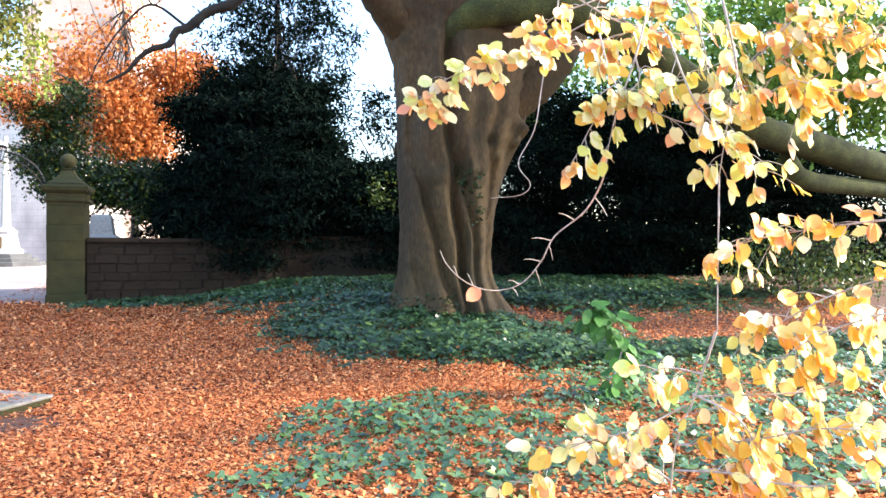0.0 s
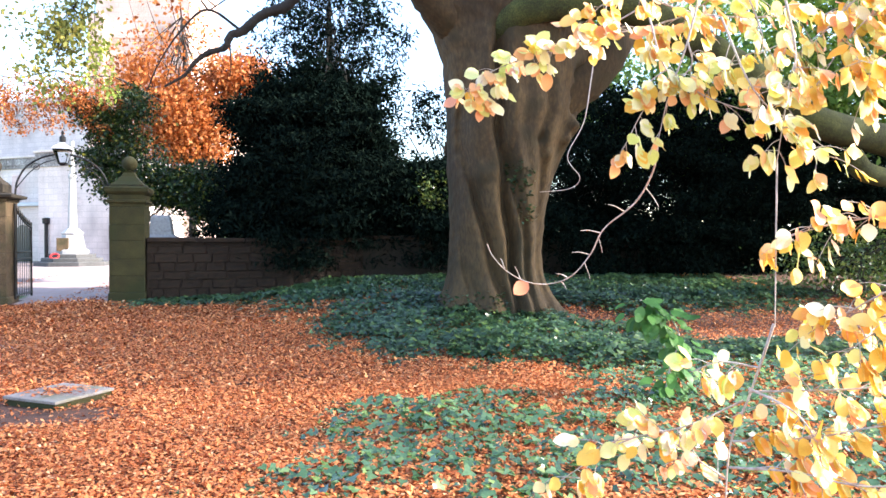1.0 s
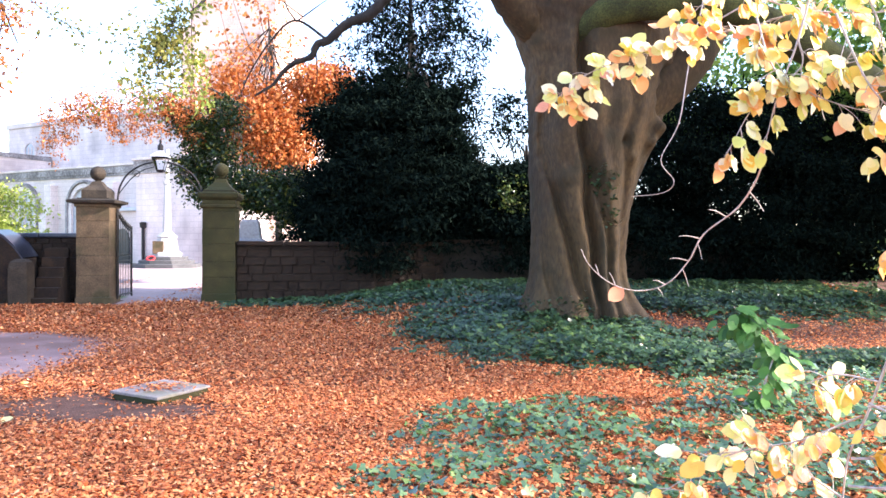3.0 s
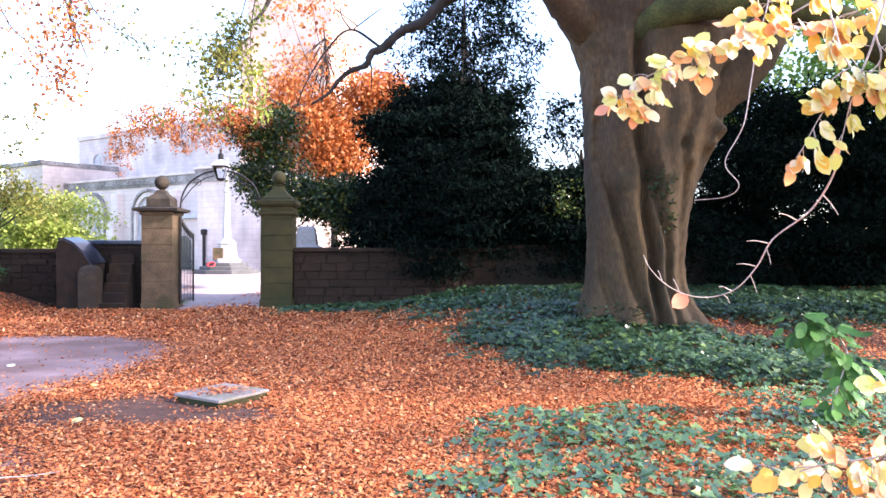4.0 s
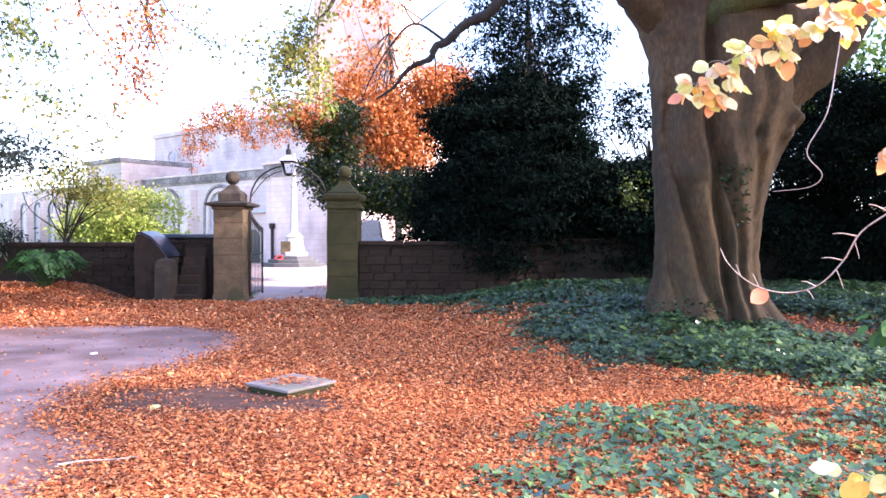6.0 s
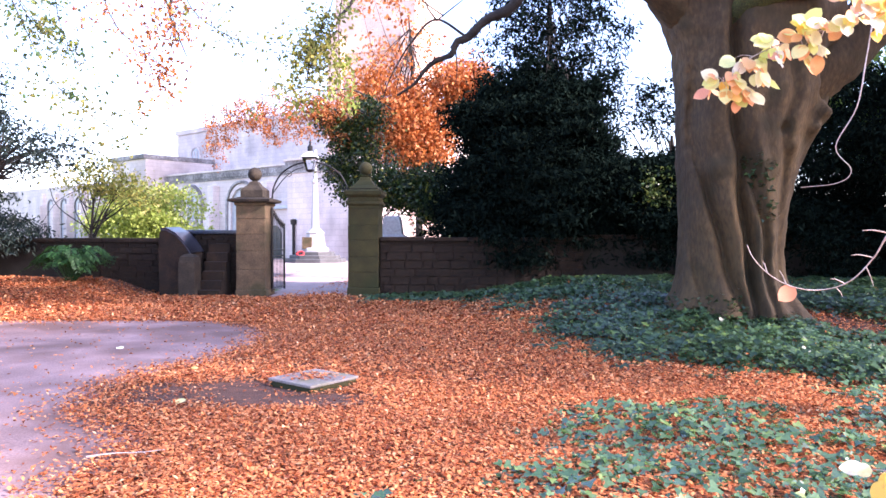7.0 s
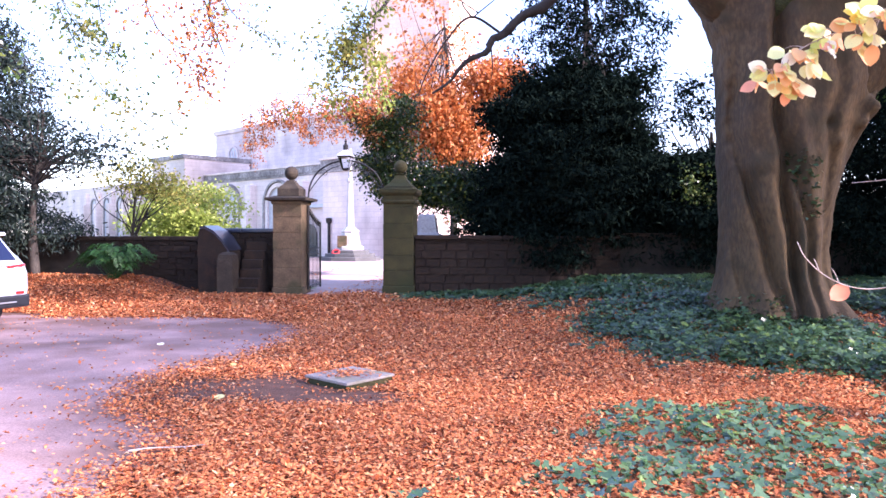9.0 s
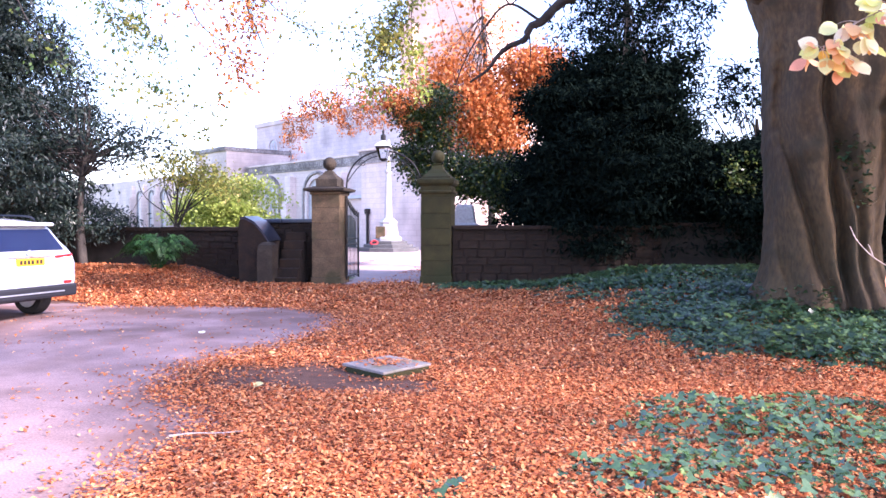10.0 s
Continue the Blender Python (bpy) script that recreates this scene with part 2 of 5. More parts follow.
def add_runs(material, strength):
    """Grey rain streaks down a wall: noise drawn out along the height."""
    n, l = material.node_tree.nodes, material.node_tree.links
    b = n["Principled BSDF"]
    src = b.inputs["Base Color"].links[0].from_socket
    co, mp, tx = n.new("ShaderNodeTexCoord"), n.new("ShaderNodeMapping"), n.new("ShaderNodeTexNoise")
    mp.inputs["Scale"].default_value = (0.8, 0.8, 0.22)
    l.new(co.outputs["Object"], mp.inputs["Vector"])
    l.new(mp.outputs["Vector"], tx.inputs["Vector"])
    tx.inputs["Scale"].default_value, tx.inputs["Detail"].default_value = 1.0, 7
    r = ramp(n, ((0.42, (0.46, 0.44, 0.45)), (0.56, (1, 1, 1))))
    l.new(tx.outputs["Fac"], r.inputs["Fac"])
    mx = n.new("ShaderNodeMixRGB")
    mx.blend_type = "MULTIPLY"
    mx.inputs["Fac"].default_value = strength
    l.new(src, mx.inputs["Color1"])
    l.new(r.outputs["Color"], mx.inputs["Color2"])
    l.new(mx.outputs["Color"], b.inputs["Base Color"])


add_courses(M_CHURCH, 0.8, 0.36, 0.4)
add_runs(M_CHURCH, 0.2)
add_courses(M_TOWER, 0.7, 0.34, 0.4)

# ---- building tools ----


def smooth_step(a, b, v):
    u = np.clip((np.asarray(v, float) - a) / (b - a), 0, 1)
    return u * u * (3 - 2 * u)


def ground_height(x, y):
    """The ground: level by the gate, rising to a low bank under the trees and at the wall."""
    x, y = np.asarray(x, float), np.asarray(y, float)
    inside = 1 - smooth_step(18.4, 19.6, y)
    right = 0.55 * smooth_step(-1.8, 3.0, x) * smooth_step(9.5, 17.0, y) * inside
    left = 0.48 * smooth_step(-7.6, -10.0, x) * smooth_step(13.2, 17.2, y) * inside
    gate = 0.08 * smooth_step(12, 17, y) * inside
    wave = 0.025 * np.sin(x * 1.7 + 0.6 * y) * np.sin(y * 1.3 - 0.4 * x)
    far = -0.1 * smooth_step(30, 60, y)
    return np.maximum(right + left, gate) + wave * (1 - smooth_step(25, 40, np.abs(y))) + far


def mesh_object(name, verts, faces, material, parent=None, label="", smooth=False):
    """One mesh object out of arrays; faces is an N x 3 or N x 4 array or a list of tuples."""
    me = bpy.data.meshes.new(name)
    if isinstance(faces, np.ndarray):
        k = faces.shape[1]
        me.vertices.add(len(verts))
        me.vertices.foreach_set("co", np.asarray(verts, np.float32).ravel())
        me.loops.add(faces.size)
        me.loops.foreach_set("vertex_index", faces.astype(np.int32).ravel())
        me.polygons.add(len(faces))
        me.polygons.foreach_set("loop_start", np.arange(0, faces.size, k, dtype=np.int32))
        me.update(calc_edges=True)
        me.validate()
    else:
        me.from_pydata([tuple(v) for v in verts], [], faces)
    if smooth:
        me.polygons.foreach_set("use_smooth", np.ones(len(me.polygons), bool))
    me.materials.append(material)
    ob = new(name, me)
    if parent:
        ob.parent = parent
    if label:
        ob["label"] = label
    return ob


def part(name, bm, material, parent=None, label="", smooth=False):
    """Links a bmesh as one mesh object under a thing or a part."""
    me = bpy.data.meshes.new(name)
    bm.to_mesh(me)
    bm.free()
    if smooth:
        for p in me.polygons:
            p.use_smooth = True
    me.materials.append(material)
    ob = new(name, me)
    if parent:
        ob.parent = parent
    if label:
        ob["label"] = label
    return ob


def thing(name, place, label, category, group="", turn=0.0, kind=""):
    ob = new(name)
    ob.empty_display_size = 0.2
    ob.matrix_world = pose(*place, 0, 0, turn)
    return tagged(ob, label, category, group, kind)


def add_box(bm, lo, hi, bevel=0.0):
    c = [(a + b) / 2 for a, b in zip(lo, hi)]
    s = [b - a for a, b in zip(lo, hi)]
    made = bmesh.ops.create_cube(bm, size=1, matrix=Matrix.Translation(c) @ Matrix.Diagonal((*s, 1)))
    if bevel:
        edges = {e for v in made["verts"] for e in v.link_edges}
        bmesh.ops.bevel(bm, geom=list(edges), offset=bevel, segments=2, affect="EDGES", profile=0.6)


def box(lo, hi, bevel=0.0):
    bm = bmesh.new()
    add_box(bm, lo, hi, bevel)
    return bm


def lathe(profile, segs=24, square=False, center=(0, 0, 0)):
    """Turned body from rows of (radius, height); square makes a four-sided one."""
    bm = bmesh.new()
    n = 4 if square else segs
    rings = []
    for r, z in profile:
        k = math.sqrt(2) if square else 1
        rings.append([bm.verts.new((center[0] + r * k * math.cos(2 * math.pi * (i + 0.5) / n), center[1] + r * k * math.sin(2 * math.pi * (i + 0.5) / n), center[2] + z)) for i in range(n)])
    for a, b in zip(rings, rings[1:]):
        for i in range(n):
            bm.faces.new((a[i], a[(i + 1) % n], b[(i + 1) % n], b[i]))
    bm.faces.new(rings[0][::-1])
    bm.faces.new(rings[-1])
    return bm


def curve_points(points, steps=6):
    """A smooth line through the points (Catmull-Rom)."""
    p = [np.array(q, float) for q in points]
    p = [2 * p[0] - p[1]] + p + [2 * p[-1] - p[-2]]
    out = []
    for i in range(1, len(p) - 2):
        for k in range(steps):
            t = k / steps
            a, b, c, d = p[i - 1:i + 3]
            out.append(0.5 * (2 * b + (c - a) * t + (2 * a - 5 * b + 4 * c - d) * t * t + (3 * b - a - 3 * c + d) * t ** 3))
    out.append(p[-2])
    return np.array(out)


class Tubes:
    """Collects tapered tubes into one mesh."""

    def __init__(self):
        self.v, self.f, self.n = [], [], 0

    def add(self, pts, r0, r1, segs=6, rough=0.0, rng=None, power=1.0):
        pts = np.asarray(pts, float)
        d = np.gradient(pts, axis=0)
        d /= np.linalg.norm(d, axis=1)[:, None] + 1e-9
        up = np.array([0.31, 0.17, 0.93])
        s = np.cross(d, up)
        s /= np.linalg.norm(s, axis=1)[:, None] + 1e-9
        u = np.cross(s, d)
        k = len(pts)
        rad = r0 + (r1 - r0) * np.linspace(0, 1, k) ** power
        a = np.linspace(0, 2 * np.pi, segs, endpoint=False)
        ring = s[:, None] * np.cos(a)[None, :, None] + u[:, None] * np.sin(a)[None, :, None]
        wob = 1.0
        if rough:
            wob = 1 + rough * rng.normal(size=(k, segs, 1))
        v = pts[:, None] + ring * rad[:, None, None] * wob
        self.v.append(v.reshape(-1, 3))
        i, j = np.meshgrid(np.arange(k - 1), np.arange(segs), indexing="ij")
        a0, a1 = i * segs + j, i * segs + (j + 1) % segs
        self.f.append(np.stack([a0, a1, a1 + segs, a0 + segs], -1).reshape(-1, 4) + self.n)
        self.n += k * segs

    def make(self, name, material, parent=None, label=""):
        return mesh_object(name, np.concatenate(self.v), np.concatenate(self.f), material, parent, label, smooth=True)


def unit(v):
    return v / (np.linalg.norm(v, axis=-1, keepdims=True) + 1e-9)


def leaves(points, rng, size, wide=0.6, spread=0.35, lean=None, flat=0.0, curl=0.15):
    """Leaf blades as folded four-point shapes: vertices and faces. lean: a direction that the blades favour; flat: how far they lie level."""
    n = len(points)
    d = rng.normal(size=(n, 3))
    d[:, 2] *= 1 - flat
    if lean is not None:
        d = unit(d) + np.asarray(lean)
    d = unit(d)
    o = rng.normal(size=(n, 3))
    o[:, :2] *= 1 - flat
    o[:, 2] = np.abs(o[:, 2]) + flat * 2
    s = unit(np.cross(d, o))
    u = np.cross(s, d)
    ln = size * (1 + spread * rng.uniform(-1, 1, n))[:, None]
    c = curl * ln * rng.uniform(-0.4, 1, n)[:, None]
    p = np.asarray(points)
    v = np.stack([p, p + d * ln * 0.5 + s * ln * wide / 2 + u * c, p + d * ln - u * c * 0.3, p + d * ln * 0.5 - s * ln * wide / 2 + u * c], 1).reshape(-1, 3)
    f = np.arange(4 * n).reshape(-1, 4)
    return v, f


def cloud(centers, rng, each, radius, squash=0.6):
    """Points in clumps round the centres."""
    c = np.repeat(np.asarray(centers), each, axis=0)
    r = np.repeat(np.broadcast_to(radius, len(centers)), each)[:, None]
    q = rng.normal(size=c.shape) * 0.5
    q[:, 2] *= squash
    return c + q * r


def ellipsoid(rng, n, center, radii, hollow=0.5):
    d = unit(rng.normal(size=(n, 3)))
    r = rng.uniform(hollow ** 3, 1, n)[:, None] ** (1 / 3)
    return np.asarray(center) + d * r * np.asarray(radii)


def lobed_leaves(points, rng, size, spread=0.35, flat=0.7, lift=0.12):
    """Ivy blades with three lobes and a notch at the stalk: vertices and faces of four points."""
    n = len(points)
    nrm = rng.normal(size=(n, 3)) * (1 - flat)
    nrm[:, 2] = np.abs(nrm[:, 2]) + 0.8
    nrm[:, 1] -= 0.25
    nrm = unit(nrm)
    d = unit(np.cross(nrm, unit(rng.normal(size=(n, 3)))))
    s = np.cross(d, nrm)
    ln = size * (1 + spread * rng.uniform(-1, 1, n))[:, None]
    p = np.asarray(points)
    shape = ((0, 0, 0), (-0.12, 0.5, 0.3), (0.28, 0.62, 1), (0.42, 0.3, 0.3), (1.0, 0, -0.4), (0.42, -0.3, 0.3), (0.28, -0.62, 1), (-0.12, -0.5, 0.3))
    v = np.stack([p + d * ln * a + s * ln * b + nrm * ln * lift * c for a, b, c in shape], 1).reshape(-1, 3)
    k = 8 * np.arange(n)[:, None]
    f = np.concatenate([k + np.array([[0, 1, 2, 3]]), k + np.array([[0, 3, 4, 5]]), k + np.array([[0, 5, 6, 7]])])
    return v, f

# ---- ground ----
DRIVE_EDGE = ((-2.3, -6.0), (-2.3, 2.8), (-2.35, 4.4), (-2.3, 4.95), (-2.55, 5.5), (-3.1, 5.9), (-3.65, 6.25), (-3.6, 6.9), (-3.55, 7.6), (-3.5, 8.5), (-3.2, 9.5), (-3.1, 10.6), (-3.5, 11.7), (-4.5, 12.6), (-6.2, 12.8), (-8.0, 12.5), (-12.0, 12.8), (-40.0, 13.5), (-40.0, -6.0))


def inside_polygon(x, y, poly):
    hit = np.zeros(np.shape(x), bool)
    for (x0, y0), (x1, y1) in zip(poly, poly[1:] + poly[:1]):
        cross = ((y0 > y) != (y1 > y)) & (x < (x1 - x0) * (y - y0) / (y1 - y0 + 1e-12) + x0)
        hit ^= cross
    return hit


def wobble(x, y):
    return 0.06 * np.sin(3.1 * x + 1.7 * y) + 0.06 * np.sin(5.3 * y - 2.2 * x + 1) + 0.05 * np.sin(11 * x + 7 * y)


def on_drive(x, y):
    return inside_polygon(x + wobble(x, y), y + wobble(y, x), DRIVE_EDGE)


def on_path(x, y):
    """The pale path through the gate and the open forecourt beyond."""
    c = -4.1 - (y - 17) * 0.2
    half = np.where(y < 20, 0.95, 0.95 + (y - 20) * 0.42)
    return (y > 16.9) & (np.abs(x - c) < half) & (y < 48)


gx = np.concatenate([-np.geomspace(900, 15, 22), np.arange(-14, 9.01, 0.16), np.geomspace(10, 900, 22)])
gy = np.concatenate([-np.geomspace(600, 1.4, 18), np.arange(-0.8, 20.01, 0.16), np.geomspace(20.8, 1500, 60)])
GX, GY = np.meshgrid(gx, gy, indexing="ij")
GV = np.stack([GX, GY, ground_height(GX, GY)], -1).reshape(-1, 3)
ii, jj = np.meshgrid(np.arange(len(gx) - 1), np.arange(len(gy) - 1), indexing="ij")
a0 = ii * len(gy) + jj
GF = np.stack([a0, a0 + len(gy), a0 + len(gy) + 1, a0 + 1], -1).reshape(-1, 4)
mid = GV[GF].mean(1)
is_drive = on_drive(mid[:, 0], mid[:, 1])
is_path = on_path(mid[:, 0], mid[:, 1]) & ~is_drive
is_lawn = (mid[:, 1] > 18.2) & ~is_path
for nm, mask, mat, text in (
    ("ground", ~(is_drive | is_path | is_lawn), M_SOIL, "brown leaf mould under trees with fallen beech leaves"),
    ("road", is_drive, M_DRIVE, "worn grey tarmac drive strewn with fallen leaves"),
    ("pavement", is_path, M_PATH, "pale gravel path leading through the gateway"),
    ("ground", is_lawn, M_LAWN, "green churchyard lawn behind the boundary wall"),
):
    used, idx = np.unique(GF[mask], return_inverse=True)
    ob = mesh_object(nm, GV[used], idx.reshape(-1, 4), mat, smooth=True)
    tagged(ob, text, "ground" if nm == "ground" else nm, kind="structure")

# ---- boundary wall ----


def wall_body(name, x0, y0, x1, y1, top, label, stones=True, bottom=-0.3, thick=0.46, coping=None):
    """A rubble wall with proud stones towards the lane and coping slabs."""
    n = math.hypot(x1 - x0, y1 - y0)
    base = thing(name, (x0, y0, 0), label, "wall", turn=math.degrees(math.atan2(y1 - y0, x1 - x0)), kind="structure")
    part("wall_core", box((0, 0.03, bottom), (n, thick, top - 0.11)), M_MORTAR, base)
    rng = random.Random(name + str(round(x0)))
    if stones:
        shapes = []
        for k in range(5):
            bm = box((0, 0, 0), (1, 1, 1), 0.06)
            for v in bm.verts:
                v.co += Vector((rng.uniform(-0.03, 0.03), rng.uniform(-0.12, 0.12), rng.uniform(-0.05, 0.05)))
            me = bpy.data.meshes.new("stone")
            bm.to_mesh(me)
            bm.free()
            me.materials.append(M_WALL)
            shapes.append(me)
        z = 0.0
        while z < top - 0.2:
            h = rng.uniform(0.13, 0.21)
            if z + h > top - 0.13:
                h = top - 0.125 - z
            x = rng.uniform(-0.2, 0)
            while x < n:
                w = rng.uniform(0.22, 0.55)
                a, b = max(x, 0) + 0.008, min(x + w, n) - 0.008
                if b - a > 0.05:
                    st = new("stone", rng.choice(shapes))
                    st.parent = base
                    st.matrix_basis = Matrix.Translation((a, -rng.uniform(0.0, 0.03), z + 0.006)) @ Matrix.Diagonal((b - a, 0.14, h - 0.012, 1))
                x += w
            z += h
    x = 0.0
    while x < n:
        w = min(rng.uniform(0.7, 1.1), n - x)
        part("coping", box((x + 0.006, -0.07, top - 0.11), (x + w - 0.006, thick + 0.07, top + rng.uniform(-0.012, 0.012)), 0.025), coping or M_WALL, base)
        x += w
    return base


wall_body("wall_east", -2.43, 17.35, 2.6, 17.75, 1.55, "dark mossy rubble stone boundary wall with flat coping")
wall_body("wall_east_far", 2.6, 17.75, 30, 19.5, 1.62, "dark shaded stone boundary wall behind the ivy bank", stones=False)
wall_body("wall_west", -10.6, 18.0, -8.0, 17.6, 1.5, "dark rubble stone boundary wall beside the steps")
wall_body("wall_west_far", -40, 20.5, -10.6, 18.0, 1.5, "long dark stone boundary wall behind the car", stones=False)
wall_body("wall_gate", -8.0, 17.9, -5.95, 17.6, 1.72, "dark stone wall between the steps and the gate pier", coping=M_WETSKYSTONE)

# ---- gate piers ----


def gate_pier(x, y, z, width, top, ball, material, label, flat_cap, turn=0):
    base = thing("gate_pier", (x, y, z), label, "gate pier", "gate piers", turn)
    h = width / 2
    rng = random.Random(round(x * 10))
    part("plinth", box((-h - 0.02, -h - 0.02, -0.25), (h + 0.02, h + 0.02, 0.18), 0.03), material, base)
    zz = 0.18
    while zz < top - 0.3:
        step = min(rng.uniform(0.36, 0.5), top - 0.22 - zz)
        part("ashlar_block", box((-h + rng.uniform(0, 0.008), -h + rng.uniform(0, 0.008), zz + 0.002), (h - rng.uniform(0, 0.01), h, zz + step - 0.002), 0.012), material, base)
        zz += step
    part("shaft_core", box((-h + 0.02, -h + 0.02, 0), (h - 0.02, h - 0.02, top)), M_MORTAR, base)
    if flat_cap:
        part("necking", lathe(((h + 0.005, 0), (h + 0.03, 0.03), (h + 0.03, 0.07)), square=True, center=(0, 0, zz)), material, base)
        part("cornice", lathe(((h + 0.02, 0), (h + 0.15, 0.035), (h + 0.16, 0.09), (h + 0.03, 0.13)), square=True, center=(0, 0, zz + 0.07)), M_SOOT, base, "thin wide stone cornice slab")
        part("cap", lathe(((h - 0.09, 0), (h - 0.09, 0.2), (h - 0.14, 0.26), (h * 0.42, 0.32), (h * 0.25, 0.42)), square=True, center=(0, 0, zz + 0.2)), M_SOOT, base, "soot-darkened square stone cap")
        zball = zz + 0.2 + 0.42
    else:
        part("necking", lathe(((h + 0.01, 0), (h + 0.045, 0.03), (h + 0.045, 0.07), (h, 0.09)), square=True, center=(0, 0, zz - 0.2)), material, base)
        part("cornice", lathe(((h, 0), (h + 0.04, 0.03), (h + 0.075, 0.07), (h + 0.085, 0.15), (h + 0.05, 0.18)), square=True, center=(0, 0, zz)), material, base, "moulded stone cornice")
        part("cap", lathe(((h - 0.01, 0), (h - 0.03, 0.05), (h * 0.66, 0.13), (h * 0.40, 0.25), (h * 0.30, 0.34), (h * 0.36, 0.37)), square=True, center=(0, 0, zz + 0.18)), material, base, "swept stone cap")
        zball = zz + 0.18 + 0.37
    prof = [(max(0.02, ball * math.sin(a)), ball * (1 - math.cos(a))) for a in np.linspace(0.35, math.pi - 0.05, 14)]
    part("ball_finial", lathe([(ball * 0.55, -0.06), (ball * 0.36, -0.0)] + [(r, z - 0.01) for r, z in prof], 24, center=(0, 0, zball + 0.02)), M_SOOT if flat_cap else material, base, "weathered stone ball finial", smooth=True)
    return base


gate_pier(-5.64, 17.56, 0.05, 0.74, 2.48, 0.175, M_STONE, "tall brown sandstone gate pier with ball finial", True)
gate_pier(-2.83, 17.6, 0.12, 0.76, 2.62, 0.17, M_STONE_GREEN, "tall mossy green sandstone gate pier with ball finial", False)

# ---- the great beech ----
beech = thing("beech_tree", (4.45, 12.7, 0.3), "huge old beech with fluted grey trunk above ivy", "tree")


def under(ob, parent):
    """Hangs a mesh that was built in world places under a thing without moving it."""
    ob.parent = parent
    ob.matrix_parent_inverse = parent.matrix_world.inverted()
    return ob


bpy.context.view_layer.update()


# the dark folds down the trunk's face: rows of (x, z), depth, half width
FOLDS = (
    (((3.66, 4.6), (3.69, 3.74), (3.74, 2.9), (3.93, 2.33), (4.07, 1.68), (4.21, 1.12), (4.40, 0.3)), 0.17, 0.075),
    (((4.20, 5.4), (4.26, 4.58), (4.26, 3.74), (4.35, 2.8), (4.47, 1.87), (4.57, 0.74), (4.62, 0.0)), 0.26, 0.085),
    (((4.52, 3.4), (4.46, 2.9), (4.68, 2.05), (4.79, 1.2), (4.84, 0.3)), 0.16, 0.07),
    (((3.62, 2.3), (3.62, 1.87), (3.76, 1.2), (3.90, 0.4)), 0.11, 0.07),
    (((5.0, 4.6), (5.12, 3.9), (5.02, 3.3), (5.1, 2.4), (5.12, 1.4), (5.2, 0.3)), 0.09, 0.09),
)


def fluted_trunk():
    """The trunk: its outline by height, broad soft flutes, folds down the face, burls and the spread of the roots."""
    zs = [-0.3, 0.1, 0.3, 0.57, 0.87, 1.3, 1.9, 2.5, 2.95, 3.42, 3.93, 4.4, 4.85, 5.36, 5.67, 6.3, 8.0, 10.0]
    left = [2.9, 3.2, 3.36, 3.5, 3.57, 3.6, 3.61, 3.59, 3.56, 3.55, 3.54, 3.5, 3.45, 3.27, 3.05, 2.9, 3.4, 3.9]
    right = [6.2, 5.95, 5.74, 5.55, 5.40, 5.35, 5.40, 5.52, 5.68, 5.88, 6.05, 6.2, 6.3, 6.35, 6.3, 6.2, 5.7, 5.1]
    z = np.concatenate([np.arange(-0.3, 6.6, 0.06), np.arange(6.6, 10.01, 0.3)])
    lo, hi = np.interp(z, zs, left), np.interp(z, zs, right)
    k = 220
    a = np.linspace(0, 2 * np.pi, k, endpoint=False)
    Z, A = np.meshgrid(z, a, indexing="ij")
    wave = 0.30 * np.sin(0.9 * Z + 1.0) + 0.14 * np.sin(2.1 * Z)
    face = np.abs(np.sin(A))
    flute = 0.04 * np.sin(5 * (A + 0.12 * Z) + 2.4 * wave) + 0.012 * np.sin(11 * A - 0.9 * Z + 3.2 * wave) + 0.004 * np.sin(23 * A + 1.6 * np.sin(1.3 * Z) + 3 * wave)
    ripple = 0.008 * np.sin(9 * Z + 3 * np.sin(2 * A)) * np.sin(3 * A + Z) + 0.005 * np.sin(21 * Z + 5 * np.sin(3 * A))
    root = np.exp(-np.maximum(Z - 0.05, 0) * 2.2) * 0.13 * np.sin(9 * A + 1.0)
    R = 1 + (flute + root) * (0.25 + 0.75 * face) + ripple
    cx, rx = ((lo + hi) / 2)[:, None], ((hi - lo) / 2)[:, None]
    X = cx + rx * R * np.cos(A)
    front = np.clip(-np.sin(A) * 3, 0, 1)
    Y = 12.75 + np.clip(rx, 0, 1.25) * 0.92 * R * np.sin(A)
    for line, depth, wide in FOLDS:
        pts = curve_points([(x, 0, h) for x, h in line], 6)[::-1]
        gx = np.interp(Z, pts[:, 2], pts[:, 0]) + 0.02 * np.sin(5 * Z)
        end = smooth_step(pts[0, 2] - 0.4, pts[0, 2] + 0.3, Z) * (1 - smooth_step(pts[-1, 2] - 0.6, pts[-1, 2] + 0.2, Z))
        u = X - gx
        # a sharp fold with a rounded swelling on either side of it
        Y += front * end * depth * (np.exp(-(u / wide) ** 2) - 0.45 * np.exp(-((np.abs(u) - 2.4 * wide) / (1.6 * wide)) ** 2))
    for bx, bz, s, h in ((5.78, 3.60, 0.16, 0.42), (5.62, 3.35, 0.12, 0.25), (5.83, 4.25, 0.13, -0.45), (5.80, 3.98, 0.11, -0.35), (5.2, 3.05, 0.10, 0.08), (5.0, 3.35, 0.07, -0.1), (4.2, 4.0, 0.10, 0.06), (3.95, 2.7, 0.16, 0.08), (5.9, 4.6, 0.14, -0.35), (4.9, 0.15, 0.16, -0.25), (5.3, 0.3, 0.2, 0.2)):
        Y -= front * h * np.exp(-((X - bx) ** 2 + (Z - bz) ** 2) / s ** 2)
    v = np.stack([X, Y, Z], -1).reshape(-1, 3)
    i, j = np.meshgrid(np.arange(len(z) - 1), np.arange(k), indexing="ij")
    q0, q1 = i * k + j, i * k + (j + 1) % k
